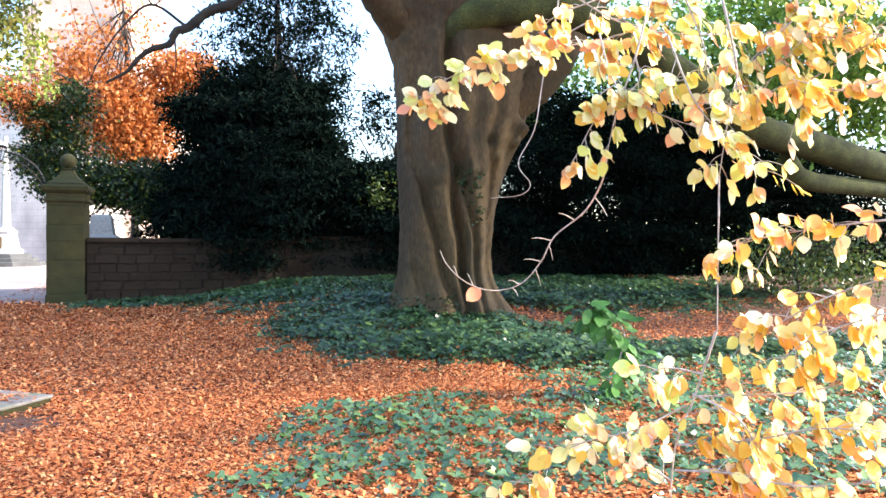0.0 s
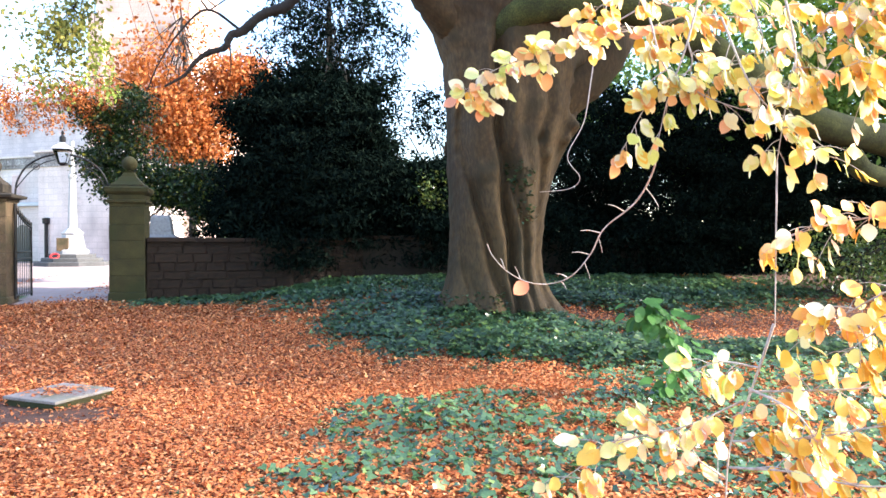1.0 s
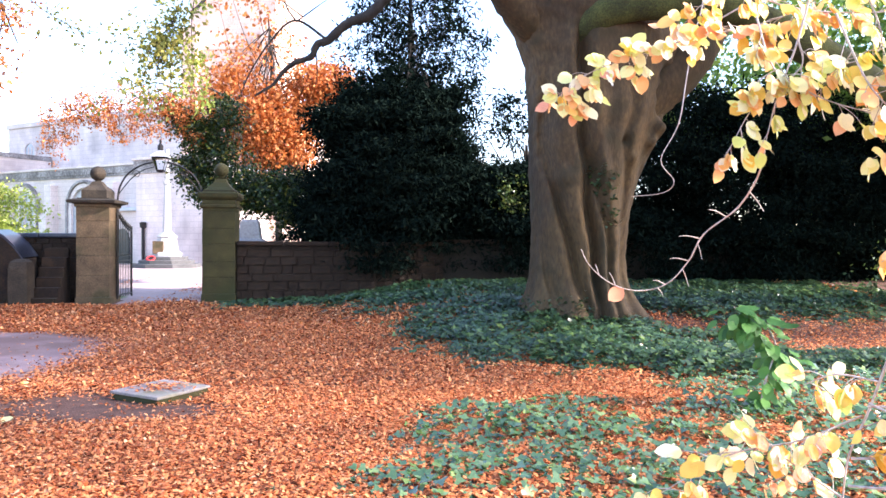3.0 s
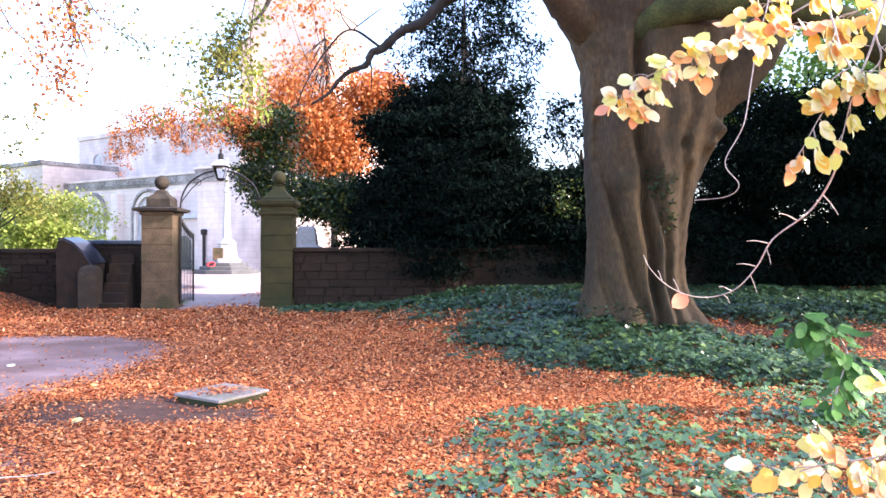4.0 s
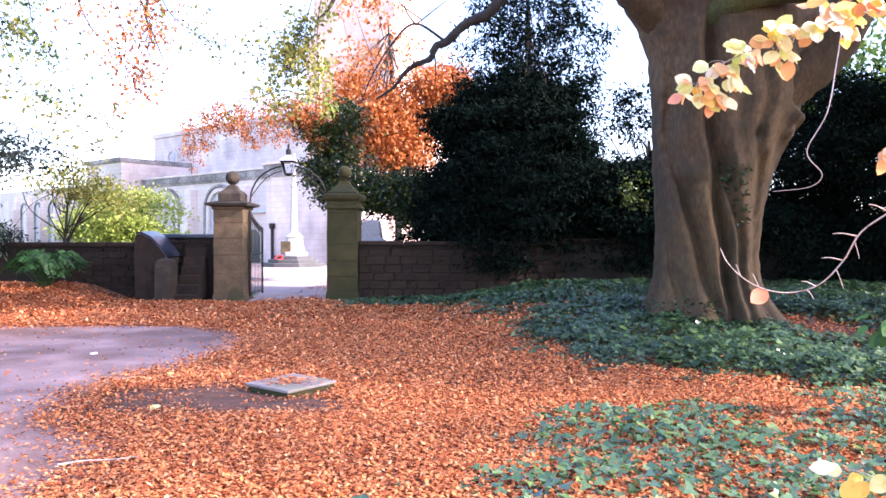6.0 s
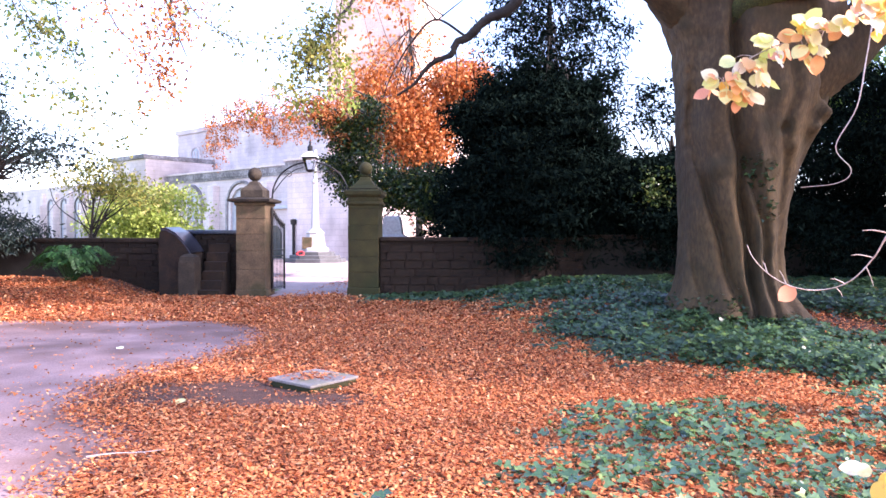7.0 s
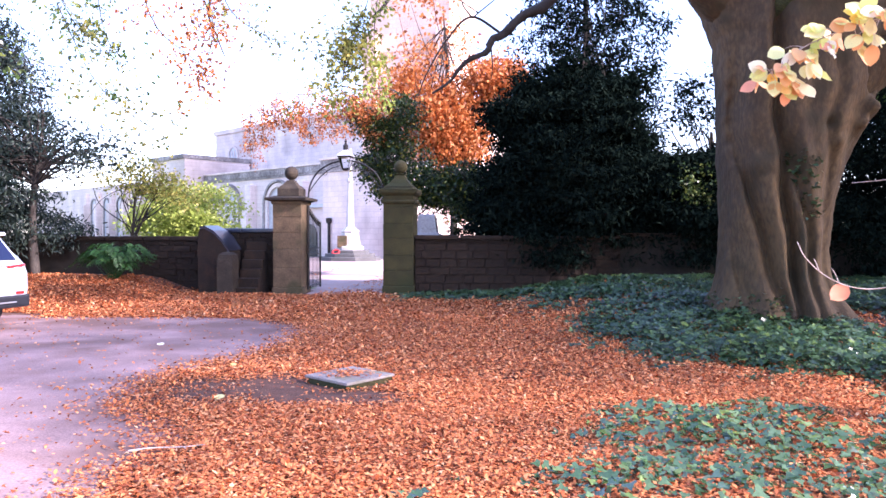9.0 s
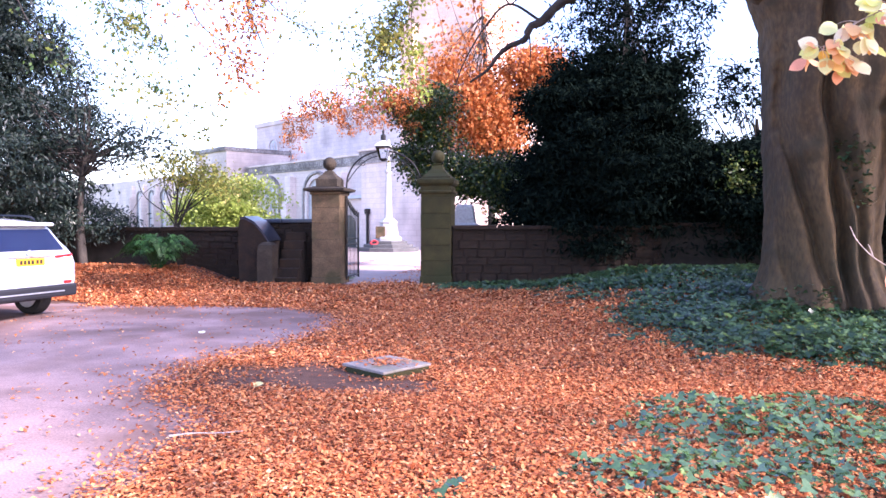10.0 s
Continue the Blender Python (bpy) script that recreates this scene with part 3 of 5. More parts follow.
    return v, np.stack([q0, q1, q1 + k, q0 + k], -1).reshape(-1, 4)


tv, tf = fluted_trunk()
under(mesh_object("trunk", tv, tf, M_BARK, smooth=True), beech)
rng = np.random.default_rng(11)


def limb(name, pts, r0, r1, material, parent, label="", rough=0.03, segs=14):
    t = Tubes()
    t.add(curve_points(pts, 8), r0, r1, segs, rough, rng)
    return under(t.make(name, material, None, label), parent)


limb("limb", ((4.2, 12.2, 5.2), (4.7, 11.6, 5.55), (5.6, 11.3, 5.62), (6.6, 11.2, 5.55), (9.2, 11.6, 4.62), (10.56, 11.6, 3.87), (12.49, 11.8, 3.56), (14.59, 12.0, 3.2), (17.5, 12.4, 3.1), (20, 12.6, 3.0)), 0.27, 0.33, M_MOSS, beech, "long mossy limb sagging to the side")
limb("limb", ((11.51, 11.7, 3.24), (12.2, 11.8, 2.86), (14.6, 12.0, 2.72), (17.5, 12.0, 2.3)), 0.22, 0.16, M_MOSS, beech)
limb("limb", ((5.6, 12.6, 4.2), (6.4, 12.5, 4.9), (7.2, 12.8, 6.0), (8.5, 13, 8.0), (9.0, 13, 11)), 0.5, 0.3, M_BARK, beech)
limb("limb", ((3.9, 12.6, 5.3), (3.2, 12.3, 5.8), (2.5, 12.0, 6.6), (1.0, 11.5, 8.5)), 0.42, 0.25, M_BARK, beech)
limb("limb", ((4.3, 13, 8.0), (2.6, 14.2, 7.9), (1.6, 14.5, 7.0), (1.0, 14.6, 6.6), (0.62, 14.6, 6.2), (0.2, 14.6, 6.02), (-0.2, 14.6, 5.66), (-0.42, 14.6, 5.56), (-0.55, 14.6, 5.3), (-0.86, 14.6, 5.18), (-1.1, 14.6, 4.98), (-1.3, 14.6, 4.72), (-1.66, 14.6, 4.48)), 0.15, 0.022, M_DARKBARK, beech, "bare dark bough hanging down", 0.09, 10)
limb("limb", ((4.4, 12.8, 9.5), (4.6, 12.9, 13), (5, 12.8, 16)), 0.55, 0.2, M_BARK, beech)
limb("limb", ((4.2, 12.6, 9.0), (1, 10, 11), (-3, 7, 11.5), (-7, 5, 11)), 0.35, 0.08, M_BARK, beech)
limb("limb", ((4.6, 12.2, 9.0), (5, 8, 11), (5, 3, 11), (4, 0, 9)), 0.35, 0.06, M_BARK, beech)

# bare twigs of the hanging bough
for pts, r in (
    (((-0.2, 14.6, 5.65), (-0.85, 14.5, 6.0), (-1.35, 14.5, 5.55), (-1.75, 14.5, 4.9), (-1.95, 14.5, 4.4)), 0.03),
    (((-0.85, 14.5, 6.0), (-1.05, 14.5, 6.35), (-0.95, 14.5, 6.9)), 0.02),
    (((-0.45, 14.6, 5.45), (-0.42, 14.6, 5.0), (-0.45, 14.6, 4.7)), 0.018),
    (((-0.85, 14.6, 6.0), (-0.4, 14.6, 6.35), (-0.2, 14.6, 6.5)), 0.016),
    (((-0.7, 14.6, 6.1), (-1.2, 14.6, 6.5), (-1.4, 14.6, 7.0)), 0.016),
    (((-2.3, 14.4, 6.9), (-2.6, 14.4, 6.3), (-2.85, 14.4, 6.05)), 0.06),
    (((-6.1, 14.2, 6.9), (-6.3, 14.2, 6.2), (-6.15, 14.2, 5.75), (-5.95, 14.2, 5.25)), 0.035),
):
    limb("twig", pts, r, r * 0.35, M_DARKBARK, beech, segs=6)

# crown high over the lane, out of view, added to shade the ground
rng = np.random.default_rng(21)
cc = ellipsoid(rng, 2500, (9.0, 8.0, 11.5), (15.0, 14.0, 4.5), 0.2)
# more unseen clumps sunward, to shade the bank beyond the trunk
cc = np.concatenate([cc, ellipsoid(rng, 700, (20.0, 9.0, 11.0), (8.0, 8.0, 3.5), 0.2)])
cc = cc[cc[:, 2] > np.maximum(8.0, 3.2 + 0.38 * cc[:, 1])]
# clumps kept by where their shadow falls: lane shaded, near branches left in sun
reach = cc[:, 0] - SUN_TO.x / SUN_TO.z * cc[:, 2]
band = (0.27 * cc[:, 0] + 0.80 * cc[:, 1]) / 0.844
cc = cc[((reach < 3.2) | ((band > 12.2) & (reach < 13.0))) & (reach > -8.0) & ((band > 3.8) | (band < 0.8)) & (band < 16.5)]
cp = cloud(cc, rng, 26, 1.0)
v, f = leaves(cp, rng, 0.20, 0.65)
under(tagged(mesh_object("crown", v, f, M_SHADECROWN), kind="stuff"), beech)


# ---- yew trees and shrubs behind the wall ----
def leaf_tree(name, place, label, category, trunk, branch_pts, clumps, each, radius, size, leaf_mat, bark, seed, wide=0.55, squash=0.55, lean=None, flat=0.0, crown="crown", group="", fork=0.25, sparse=None):
    """A tree: tapered trunk, limbs to its clumps, and a crown of small blades. trunk: (top point, r0, r1)."""
    rng = np.random.default_rng(seed)
    base = thing(name, place, label, category, group)
    bpy.context.view_layer.update()
    p0 = np.array(place, float)
    t = Tubes()
    top, r0, r1 = trunk
    mid_pt = (p0 + np.array(top)) / 2 + rng.normal(size=3) * (0.15, 0.15, 0)
    spine = curve_points([p0 - (0, 0, 0.3), mid_pt, top], 8)
    t.add(spine, r0, r1, 10, 0.04, rng)
    under(t.make("trunk", bark), base)
    t = Tubes()
    cl = np.asarray(clumps)
    ends = cl if sparse is None else np.concatenate([cl, np.repeat(sparse, 3, axis=0)])
    pick = ends[rng.permutation(len(ends))[:branch_pts]]
    for q in pick:
        k = rng.integers(int(len(spine) * fork), len(spine) - 1)
        s = spine[k]
        m = (s + q) / 2 + rng.normal(size=3) * 0.15 + (0, 0, 0.12)
        t.add(curve_points([s, m, q], 5), max(r1 * 0.6, 0.02), 0.006, 5)
    if branch_pts:
        under(tagged(t.make("branchwork", bark), kind="stuff"), base)
    pts = cloud(cl, rng, each, radius, squash)
    if sparse is not None:
        pts = np.concatenate([pts, cloud(sparse, rng, 30, 0.27, 0.8)])
    v, f = leaves(pts, rng, size, wide, lean=lean, flat=flat)
    under(tagged(mesh_object(crown, v, f, leaf_mat), kind="stuff"), base)
    return base


def cone_clumps(rng, n, base, radius, height, low=0.0, taper=0.9):
    """Clumps in tiers of drooping boughs round a spire."""
    h = rng.uniform(low, 1, n) ** 1.1
    a = rng.uniform(0, 2 * np.pi, n)
    r = radius * (1 - taper * h) * rng.uniform(0.35, 1.0, n) ** 0.5 * (1 + 0.25 * np.sin(3 * a + 9 * h))
    return np.stack([base[0] + r * np.cos(a), base[1] + r * np.sin(a), base[2] + h * height - 0.12 * r], -1)


def tiers(rng, n, center, radii, levels, droop=0.25):
    """Clumps in level shelves of boughs inside an ellipsoid, sagging outwards."""
    p = ellipsoid(rng, n, (0, 0, 0), (1, 1, 1), 0.25)
    step = 2.0 / levels
    p[:, 2] = (np.round(p[:, 2] / step + 0.3 * np.sin(2.3 * p[:, 0])) + rng.normal(size=n) * 0.24) * step
    p[:, 2] -= droop * np.hypot(p[:, 0], p[:, 1]) ** 2 * 0.3
    return np.asarray(center) + p * np.asarray(radii)


rng = np.random.default_rng(31)
c1 = np.concatenate([
    tiers(rng, 640, (1.45, 19.2, 3.0), (2.25, 2.4, 2.7), 9),
    tiers(rng, 130, (1.35, 19.2, 4.9), (1.7, 1.5, 1.3), 5),
    tiers(rng, 40, (0.1, 18.9, 4.85), (0.95, 1.0, 0.6), 3),
    tiers(rng, 60, (-0.15, 18.6, 2.5), (0.9, 1.0, 1.2), 4),
    ellipsoid(rng, 240, (2.4, 21.0, 2.0), (4.4, 1.0, 2.0), 0.0),
    ellipsoid(rng, 150, (3.2, 18.3, 2.6), (2.3, 1.1, 1.1), 0.0)])
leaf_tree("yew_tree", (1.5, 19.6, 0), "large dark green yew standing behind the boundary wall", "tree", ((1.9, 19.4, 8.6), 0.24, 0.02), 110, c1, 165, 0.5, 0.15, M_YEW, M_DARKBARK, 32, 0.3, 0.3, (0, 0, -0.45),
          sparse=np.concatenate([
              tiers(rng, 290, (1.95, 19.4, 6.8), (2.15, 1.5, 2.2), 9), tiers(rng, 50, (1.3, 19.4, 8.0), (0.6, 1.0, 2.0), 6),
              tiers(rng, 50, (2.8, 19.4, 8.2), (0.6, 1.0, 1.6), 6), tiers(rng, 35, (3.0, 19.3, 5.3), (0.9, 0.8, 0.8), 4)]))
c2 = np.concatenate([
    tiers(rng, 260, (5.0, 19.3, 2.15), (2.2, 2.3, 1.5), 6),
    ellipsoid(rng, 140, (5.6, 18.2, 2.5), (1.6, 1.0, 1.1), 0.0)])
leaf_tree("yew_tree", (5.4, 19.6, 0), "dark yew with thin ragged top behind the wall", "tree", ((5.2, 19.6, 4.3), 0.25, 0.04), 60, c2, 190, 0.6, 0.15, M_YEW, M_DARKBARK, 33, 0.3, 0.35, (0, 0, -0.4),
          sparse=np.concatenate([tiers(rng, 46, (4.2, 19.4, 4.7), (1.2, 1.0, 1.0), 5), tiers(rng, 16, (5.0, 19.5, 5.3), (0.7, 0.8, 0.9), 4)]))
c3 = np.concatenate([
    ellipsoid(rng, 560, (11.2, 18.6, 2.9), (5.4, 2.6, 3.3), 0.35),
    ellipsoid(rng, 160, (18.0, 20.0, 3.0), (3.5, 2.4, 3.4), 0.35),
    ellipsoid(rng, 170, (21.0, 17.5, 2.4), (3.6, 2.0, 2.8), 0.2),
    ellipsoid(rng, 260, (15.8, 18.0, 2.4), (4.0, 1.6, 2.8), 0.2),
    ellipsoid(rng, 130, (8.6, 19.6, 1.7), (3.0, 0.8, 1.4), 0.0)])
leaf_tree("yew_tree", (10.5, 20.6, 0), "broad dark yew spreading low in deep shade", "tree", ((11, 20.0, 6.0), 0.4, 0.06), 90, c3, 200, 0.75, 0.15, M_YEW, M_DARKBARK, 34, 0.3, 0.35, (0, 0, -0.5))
c4 = np.concatenate([ellipsoid(rng, 220, (15.0, 20.5, 6.0), (6.0, 3.0, 4.0), 0.3), ellipsoid(rng, 130, (15.5, 15.0, 6.3), (3.6, 2.6, 2.2), 0.2)])
leaf_tree("lime_tree", (15, 20.5, 0), "bright green leafy tree beyond the churchyard wall", "tree", ((15, 19.5, 7), 0.3, 0.08), 60, c4, 95, 0.9, 0.2, M_GREEN, M_DARKBARK, 35)
c5 = np.concatenate([ellipsoid(rng, 70, (13.6, 13.2, 0.95), (2.2, 1.4, 0.9), 0.2)])
leaf_tree("holly_bush", (13.6, 13.4, 0.4), "glossy dark green holly bush on the bank", "bush", ((13.6, 13.4, 1.4), 0.06, 0.02), 30, c5, 60, 0.6, 0.1, M_HOLLY, M_DARKBARK, 36)
c6 = np.concatenate([
    ellipsoid(rng, 250, (-2.5, 25.2, 5.3), (1.6, 1.5, 1.5), 0.1),
    ellipsoid(rng, 45, (-3.6, 25.2, 6.5), (1.1, 1.4, 1.2), 0.1),
    ellipsoid(rng, 24, (-3.3, 25.2, 8.6), (1.7, 1.4, 2.2), 0.1),
    ellipsoid(rng, 75, (-0.7, 25.2, 7.0), (1.0, 1.2, 0.8), 0.1)])
copper = leaf_tree("copper_beech", (-2.2, 25.2, 0), "young beech in bright orange autumn leaf", "tree", ((-2.6, 25.2, 9.5), 0.16, 0.02), 130, c6, 50, 0.6, 0.15, M_AUTUMN, M_DARKBARK, 37, 0.6, 0.8, (0, 0, -0.4))
c7 = np.concatenate([
    ellipsoid(rng, 60, (-3.5, 21.5, 3.6), (0.75, 0.8, 1.1), 0.1),
    ellipsoid(rng, 26, (-4.2, 21.4, 4.6), (0.40, 0.5, 0.45), 0.1),
    ellipsoid(rng, 24, (-3.5, 21.4, 5.2), (0.50, 0.5, 0.50), 0.1),
    ellipsoid(rng, 18, (-4.35, 21.3, 3.6), (0.35, 0.5, 0.40), 0.1),
    ellipsoid(rng, 12, (-4.6, 21.3, 5.1), (0.30, 0.4, 0.30), 0.1),
    ellipsoid(rng, 10, (-3.9, 21.2, 2.9), (0.30, 0.4, 0.35), 0.1),
    ellipsoid(rng, 80, (-2.3, 20.8, 2.95), (1.0, 0.8, 0.65), 0.1),
    ellipsoid(rng, 60, (-1.4, 20.2, 2.7), (0.9, 0.7, 0.9), 0.1)])
leaf_tree("holly_bush", (-3.2, 21.2, 0), "green holly bush with yellow tips beside the gate", "bush", ((-3.6, 21.4, 4.0), 0.1, 0.02), 50, c7, 80, 0.45, 0.11, M_DARKHOLLY, M_DARKBARK, 38)
c8 = ellipsoid(rng, 130, (-10.6, 22.2, 2.0), (2.0, 1.2, 1.15), 0.3)
leaf_tree("shrub", (-10.6, 22.2, 0), "yellow-green shrub growing behind the boundary wall", "bush", ((-10.6, 22.2, 2.0), 0.06, 0.02), 50, c8, 125, 0.5, 0.11, M_LIME, M_DARKBARK, 39)
c9 = np.concatenate([
    cone_clumps(rng, 900, (-16.3, 16.8, 1.6), 4.0, 6.8, 0, 0.45)])
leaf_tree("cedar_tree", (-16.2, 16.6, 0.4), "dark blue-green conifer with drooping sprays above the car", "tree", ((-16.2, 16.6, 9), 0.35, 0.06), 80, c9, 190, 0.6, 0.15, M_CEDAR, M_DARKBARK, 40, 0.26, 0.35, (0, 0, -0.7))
c10 = np.concatenate([
    ellipsoid(rng, 120, (-12.2, 17.2, 3.7), (2.5, 1.0, 0.65), 0.05),
    ellipsoid(rng, 40, (-13.0, 17.0, 4.8), (2.0, 1.0, 0.9), 0.1)])
leaf_tree("thorn_tree", (-12.4, 17.2, 0.45), "small dark-stemmed tree with spreading thin leaves by the wall", "tree", ((-12.25, 17.2, 3.6), 0.13, 0.06), 60, c10, 34, 0.6, 0.1, M_CEDAR, M_DARKBARK, 41, fork=0.72)
c11 = np.concatenate([
    ellipsoid(rng, 60, (-10.0, 17.8, 3.05), (1.2, 0.8, 0.5), 0.1),
    ellipsoid(rng, 24, (-9.2, 18.4, 2.6), (0.9, 0.8, 0.4), 0.1)])
leaf_tree("thorn_bush", (-10.9, 19.2, 0.0), "spreading olive thorn bush leaning over the wall", "bush", ((-10.4, 18.6, 3.0), 0.05, 0.025), 26, c11, 30, 0.45, 0.09, M_OLIVE, M_DARKBARK, 42, fork=0.45)
c12 = ellipsoid(rng, 46, (-15.5, 27.0, 2.8), (3.2, 1.5, 2.4), 0.1)
leaf_tree("bare_shrub", (-15.5, 27.0, 0.0), "thin bare-stemmed shrub in the churchyard", "bush", ((-15.5, 27.0, 4.0), 0.03, 0.015), 20, c12, 2, 0.6, 0.09, M_OLIVE, M_DARKBARK, 43)
c13 = ellipsoid(rng, 16, (4.3, 17.25, 2.75), (0.42, 0.25, 0.5), 0.1)
leaf_tree("laurel_bush", (4.1, 19.0, 0.0), "small olive-green bush leaning over the wall", "bush", ((4.2, 17.4, 2.6), 0.05, 0.02), 12, c13, 30, 0.4, 0.09, M_HOLLY, M_DARKBARK, 44)

# ivy climbing in the folds of the trunk
rng = np.random.default_rng(46)
near_fold = (np.abs(tv[:, 0] - (4.78 - 0.22 * (tv[:, 2] - 2))) < 0.16) & (tv[:, 2] > 1.9) & (tv[:, 2] < 2.9) & (tv[:, 1] < 12.6) & (np.arange(len(tv)) % 5 == 0)
cp = np.repeat(tv[near_fold], 3, axis=0) + rng.normal(size=(3 * near_fold.sum(), 3)) * (0.05, 0.02, 0.06) - (0, 0.03, 0)
low = (tv[:, 2] < 0.62) & (tv[:, 2] > 0.1) & (tv[:, 1] < 12.8) & (tv[:, 0] < 4.4) & (np.arange(len(tv)) % 4 == 0)
cq = np.repeat(tv[low], 3, axis=0) + rng.normal(size=(3 * low.sum(), 3)) * (0.06, 0.08, 0.08) - (0, 0.06, 0.1)
v, f = lobed_leaves(np.concatenate([cp, cq]), rng, 0.06, flat=0.2)
tagged(mesh_object("climbing_ivy", v, f, M_IVY), "dark ivy climbing in the folds of the trunk", "ivy", kind="stuff")

# ---- leafy twigs that hang from the crown over the lane ----


def hanging(points, clumps, each, radius, size, material, seed, label, squash=1.0, r=0.012, owner=None, start=0.25):
    """A thin hanging branch of the beech with small leaves in clumps along it."""
    rng = np.random.default_rng(seed)
    line = curve_points(points, 6)
    t = Tubes()
    t.add(line, r, 0.003, 5, 0.1, rng)
    k = rng.integers(int(len(line) * start), len(line), clumps)
    c = line[k] + rng.normal(size=(clumps, 3)) * radius
    for a, b in zip(line[k], c):
        t.add(curve_points([a, (a + b) / 2 + rng.normal(size=3) * 0.05, b], 3), 0.004, 0.002, 4)
    br = under(t.make("branch", M_DARKBARK, None, label), owner or beech)
    pts = cloud(c, rng, each, radius * 0.8, squash)
    v, f = leaves(pts, rng, size, 0.62, lean=(0, 0, -0.4))
    under(tagged(mesh_object("foliage", v, f, material), kind="stuff"), br)


bpy.context.view_layer.update()
hanging(((-2.3, 12.6, 7.2), (-2.6, 12.6, 5.7), (-2.95, 12.6, 4.95), (-3.05, 12.6, 4.2)), 90, 20, 0.27, 0.085, M_OLIVE, 51, "hanging olive-green leafy branch", 1.0, start=0.5)
hanging(((-2.3, 12.8, 6.6), (-2.5, 12.8, 5.4), (-2.45, 12.8, 3.9)), 30, 16, 0.15, 0.085, M_LIME, 57, "", 1.4)
hanging(((-6.2, 13.0, 6.6), (-5.7, 13.0, 5.7), (-5.75, 13.0, 5.0), (-6.0, 13.0, 4.2)), 40, 12, 0.26, 0.1, M_AUTUMN, 52, "hanging twig with thin orange leaves", 1.2)
hanging(((-8.8, 12.5, 6.8), (-8.2, 12.5, 5.6), (-7.7, 12.5, 5.2), (-7.2, 12.5, 4.9)), 26, 9, 0.24, 0.1, M_OLIVE, 53, "dark leafy twig hanging over the lane")
hanging(((-7.4, 12.0, 6.6), (-7.3, 12.0, 5.4), (-6.9, 12.0, 4.5), (-6.4, 12.0, 3.9)), 24, 9, 0.26, 0.09, M_HOLLY, 54, "")
hanging(((-9.2, 13.5, 6.8), (-9.0, 13.5, 6.2), (-8.4, 13.5, 5.6)), 22, 9, 0.28, 0.1, M_HOLLY, 58, "")
hanging(((-9.4, 11.0, 6.4), (-8.8, 11.0, 5.0), (-8.0, 11.0, 4.5), (-7.3, 11.0, 4.3)), 24, 8, 0.3, 0.09, M_HOLLY, 70, "")
hanging(((-6.4, 11.5, 6.2), (-6.0, 11.5, 5.1), (-5.3, 11.5, 4.5), (-4.9, 11.5, 4.0)), 26, 10, 0.26, 0.085, M_AUTUMN, 71, "")
hanging(((-5.2, 12.0, 6.4), (-4.9, 12.0, 5.5), (-4.2, 12.0, 5.0), (-3.7, 12.0, 4.9)), 18, 7, 0.3, 0.08, M_OLIVE, 72, "")
hanging(((-8.7, 12.8, 6.0), (-8.0, 12.8, 4.6), (-7.3, 12.8, 3.9), (-6.8, 12.8, 3.6)), 34, 10, 0.3, 0.09, M_OLIVE, 73, "")
# low bough of the copper beech with drooping sprays
BOUGH = ((-2.3, 25.2, 5.6), (-3.3, 23.0, 5.9), (-3.9, 21.4, 6.0), (-4.6, 20.8, 5.85), (-5.2, 20.7, 5.95), (-6.1, 20.6, 5.7), (-6.9, 20.5, 5.75), (-7.9, 20.5, 5.4))
limb("bough", BOUGH, 0.032, 0.006, M_DARKBARK, copper, "long thin bough reaching out sideways", segs=6)
bl = curve_points(BOUGH[2:], 5)
rng = np.random.default_rng(91)
for k in range(13):
    p = bl[min(len(bl) - 1, 1 + 2 * k)]
    e = rng.uniform(0.7, 1.25)
    hanging((p, p + (0.06, -0.05, -0.35 * e), p + (0.02, -0.08, -0.75 * e), p + (0.08, -0.1, -1.15 * e)), 34, 18, 0.17, 0.07, M_AUTUMN, 100 + k, "drooping spray of small orange leaves", 1.0, 0.008, copper)

# ---- church ----


def arch_bm(x, z, w, h, y0, y1, segs=14):
    """A slab with a round head, from the sill up, standing in the wall's plane."""
    bm = bmesh.new()
    out = [(x - w / 2, z), (x + w / 2, z)] + [(x + w / 2 * math.cos(a), z + h - w / 2 + w / 2 * math.sin(a)) for a in np.linspace(0, math.pi, segs)]
    a = [bm.verts.new((px, y0, pz)) for px, pz in out]
    b = [bm.verts.new((px, y1, pz)) for px, pz in out]
    bm.faces.new(a)
    bm.faces.new(b[::-1])
    for i in range(len(out)):
        j = (i + 1) % len(out)
        bm.faces.new((a[j], a[i], b[i], b[j]))
    return bm


def arch_ring(x, z, w, h, y0, y1, band, segs=16):
    """A raised band that follows a round-headed opening."""
    bm = bmesh.new()

    def outline(g):
        r = w / 2 + g
        return [(x + r, z)] + [(x + r * math.cos(a), z + h - w / 2 + r * math.sin(a)) for a in np.linspace(0, math.pi, segs)] + [(x - r, z)]
    rows = [[bm.verts.new((px, y, pz)) for px, pz in outline(g)] for g, y in ((0, y1), (0, y0), (band, y0), (band, y1))]
    for p, q in zip(rows, rows[1:]):
        for i in range(len(p) - 1):
            bm.faces.new((p[i], p[i + 1], q[i + 1], q[i]))
    return bm


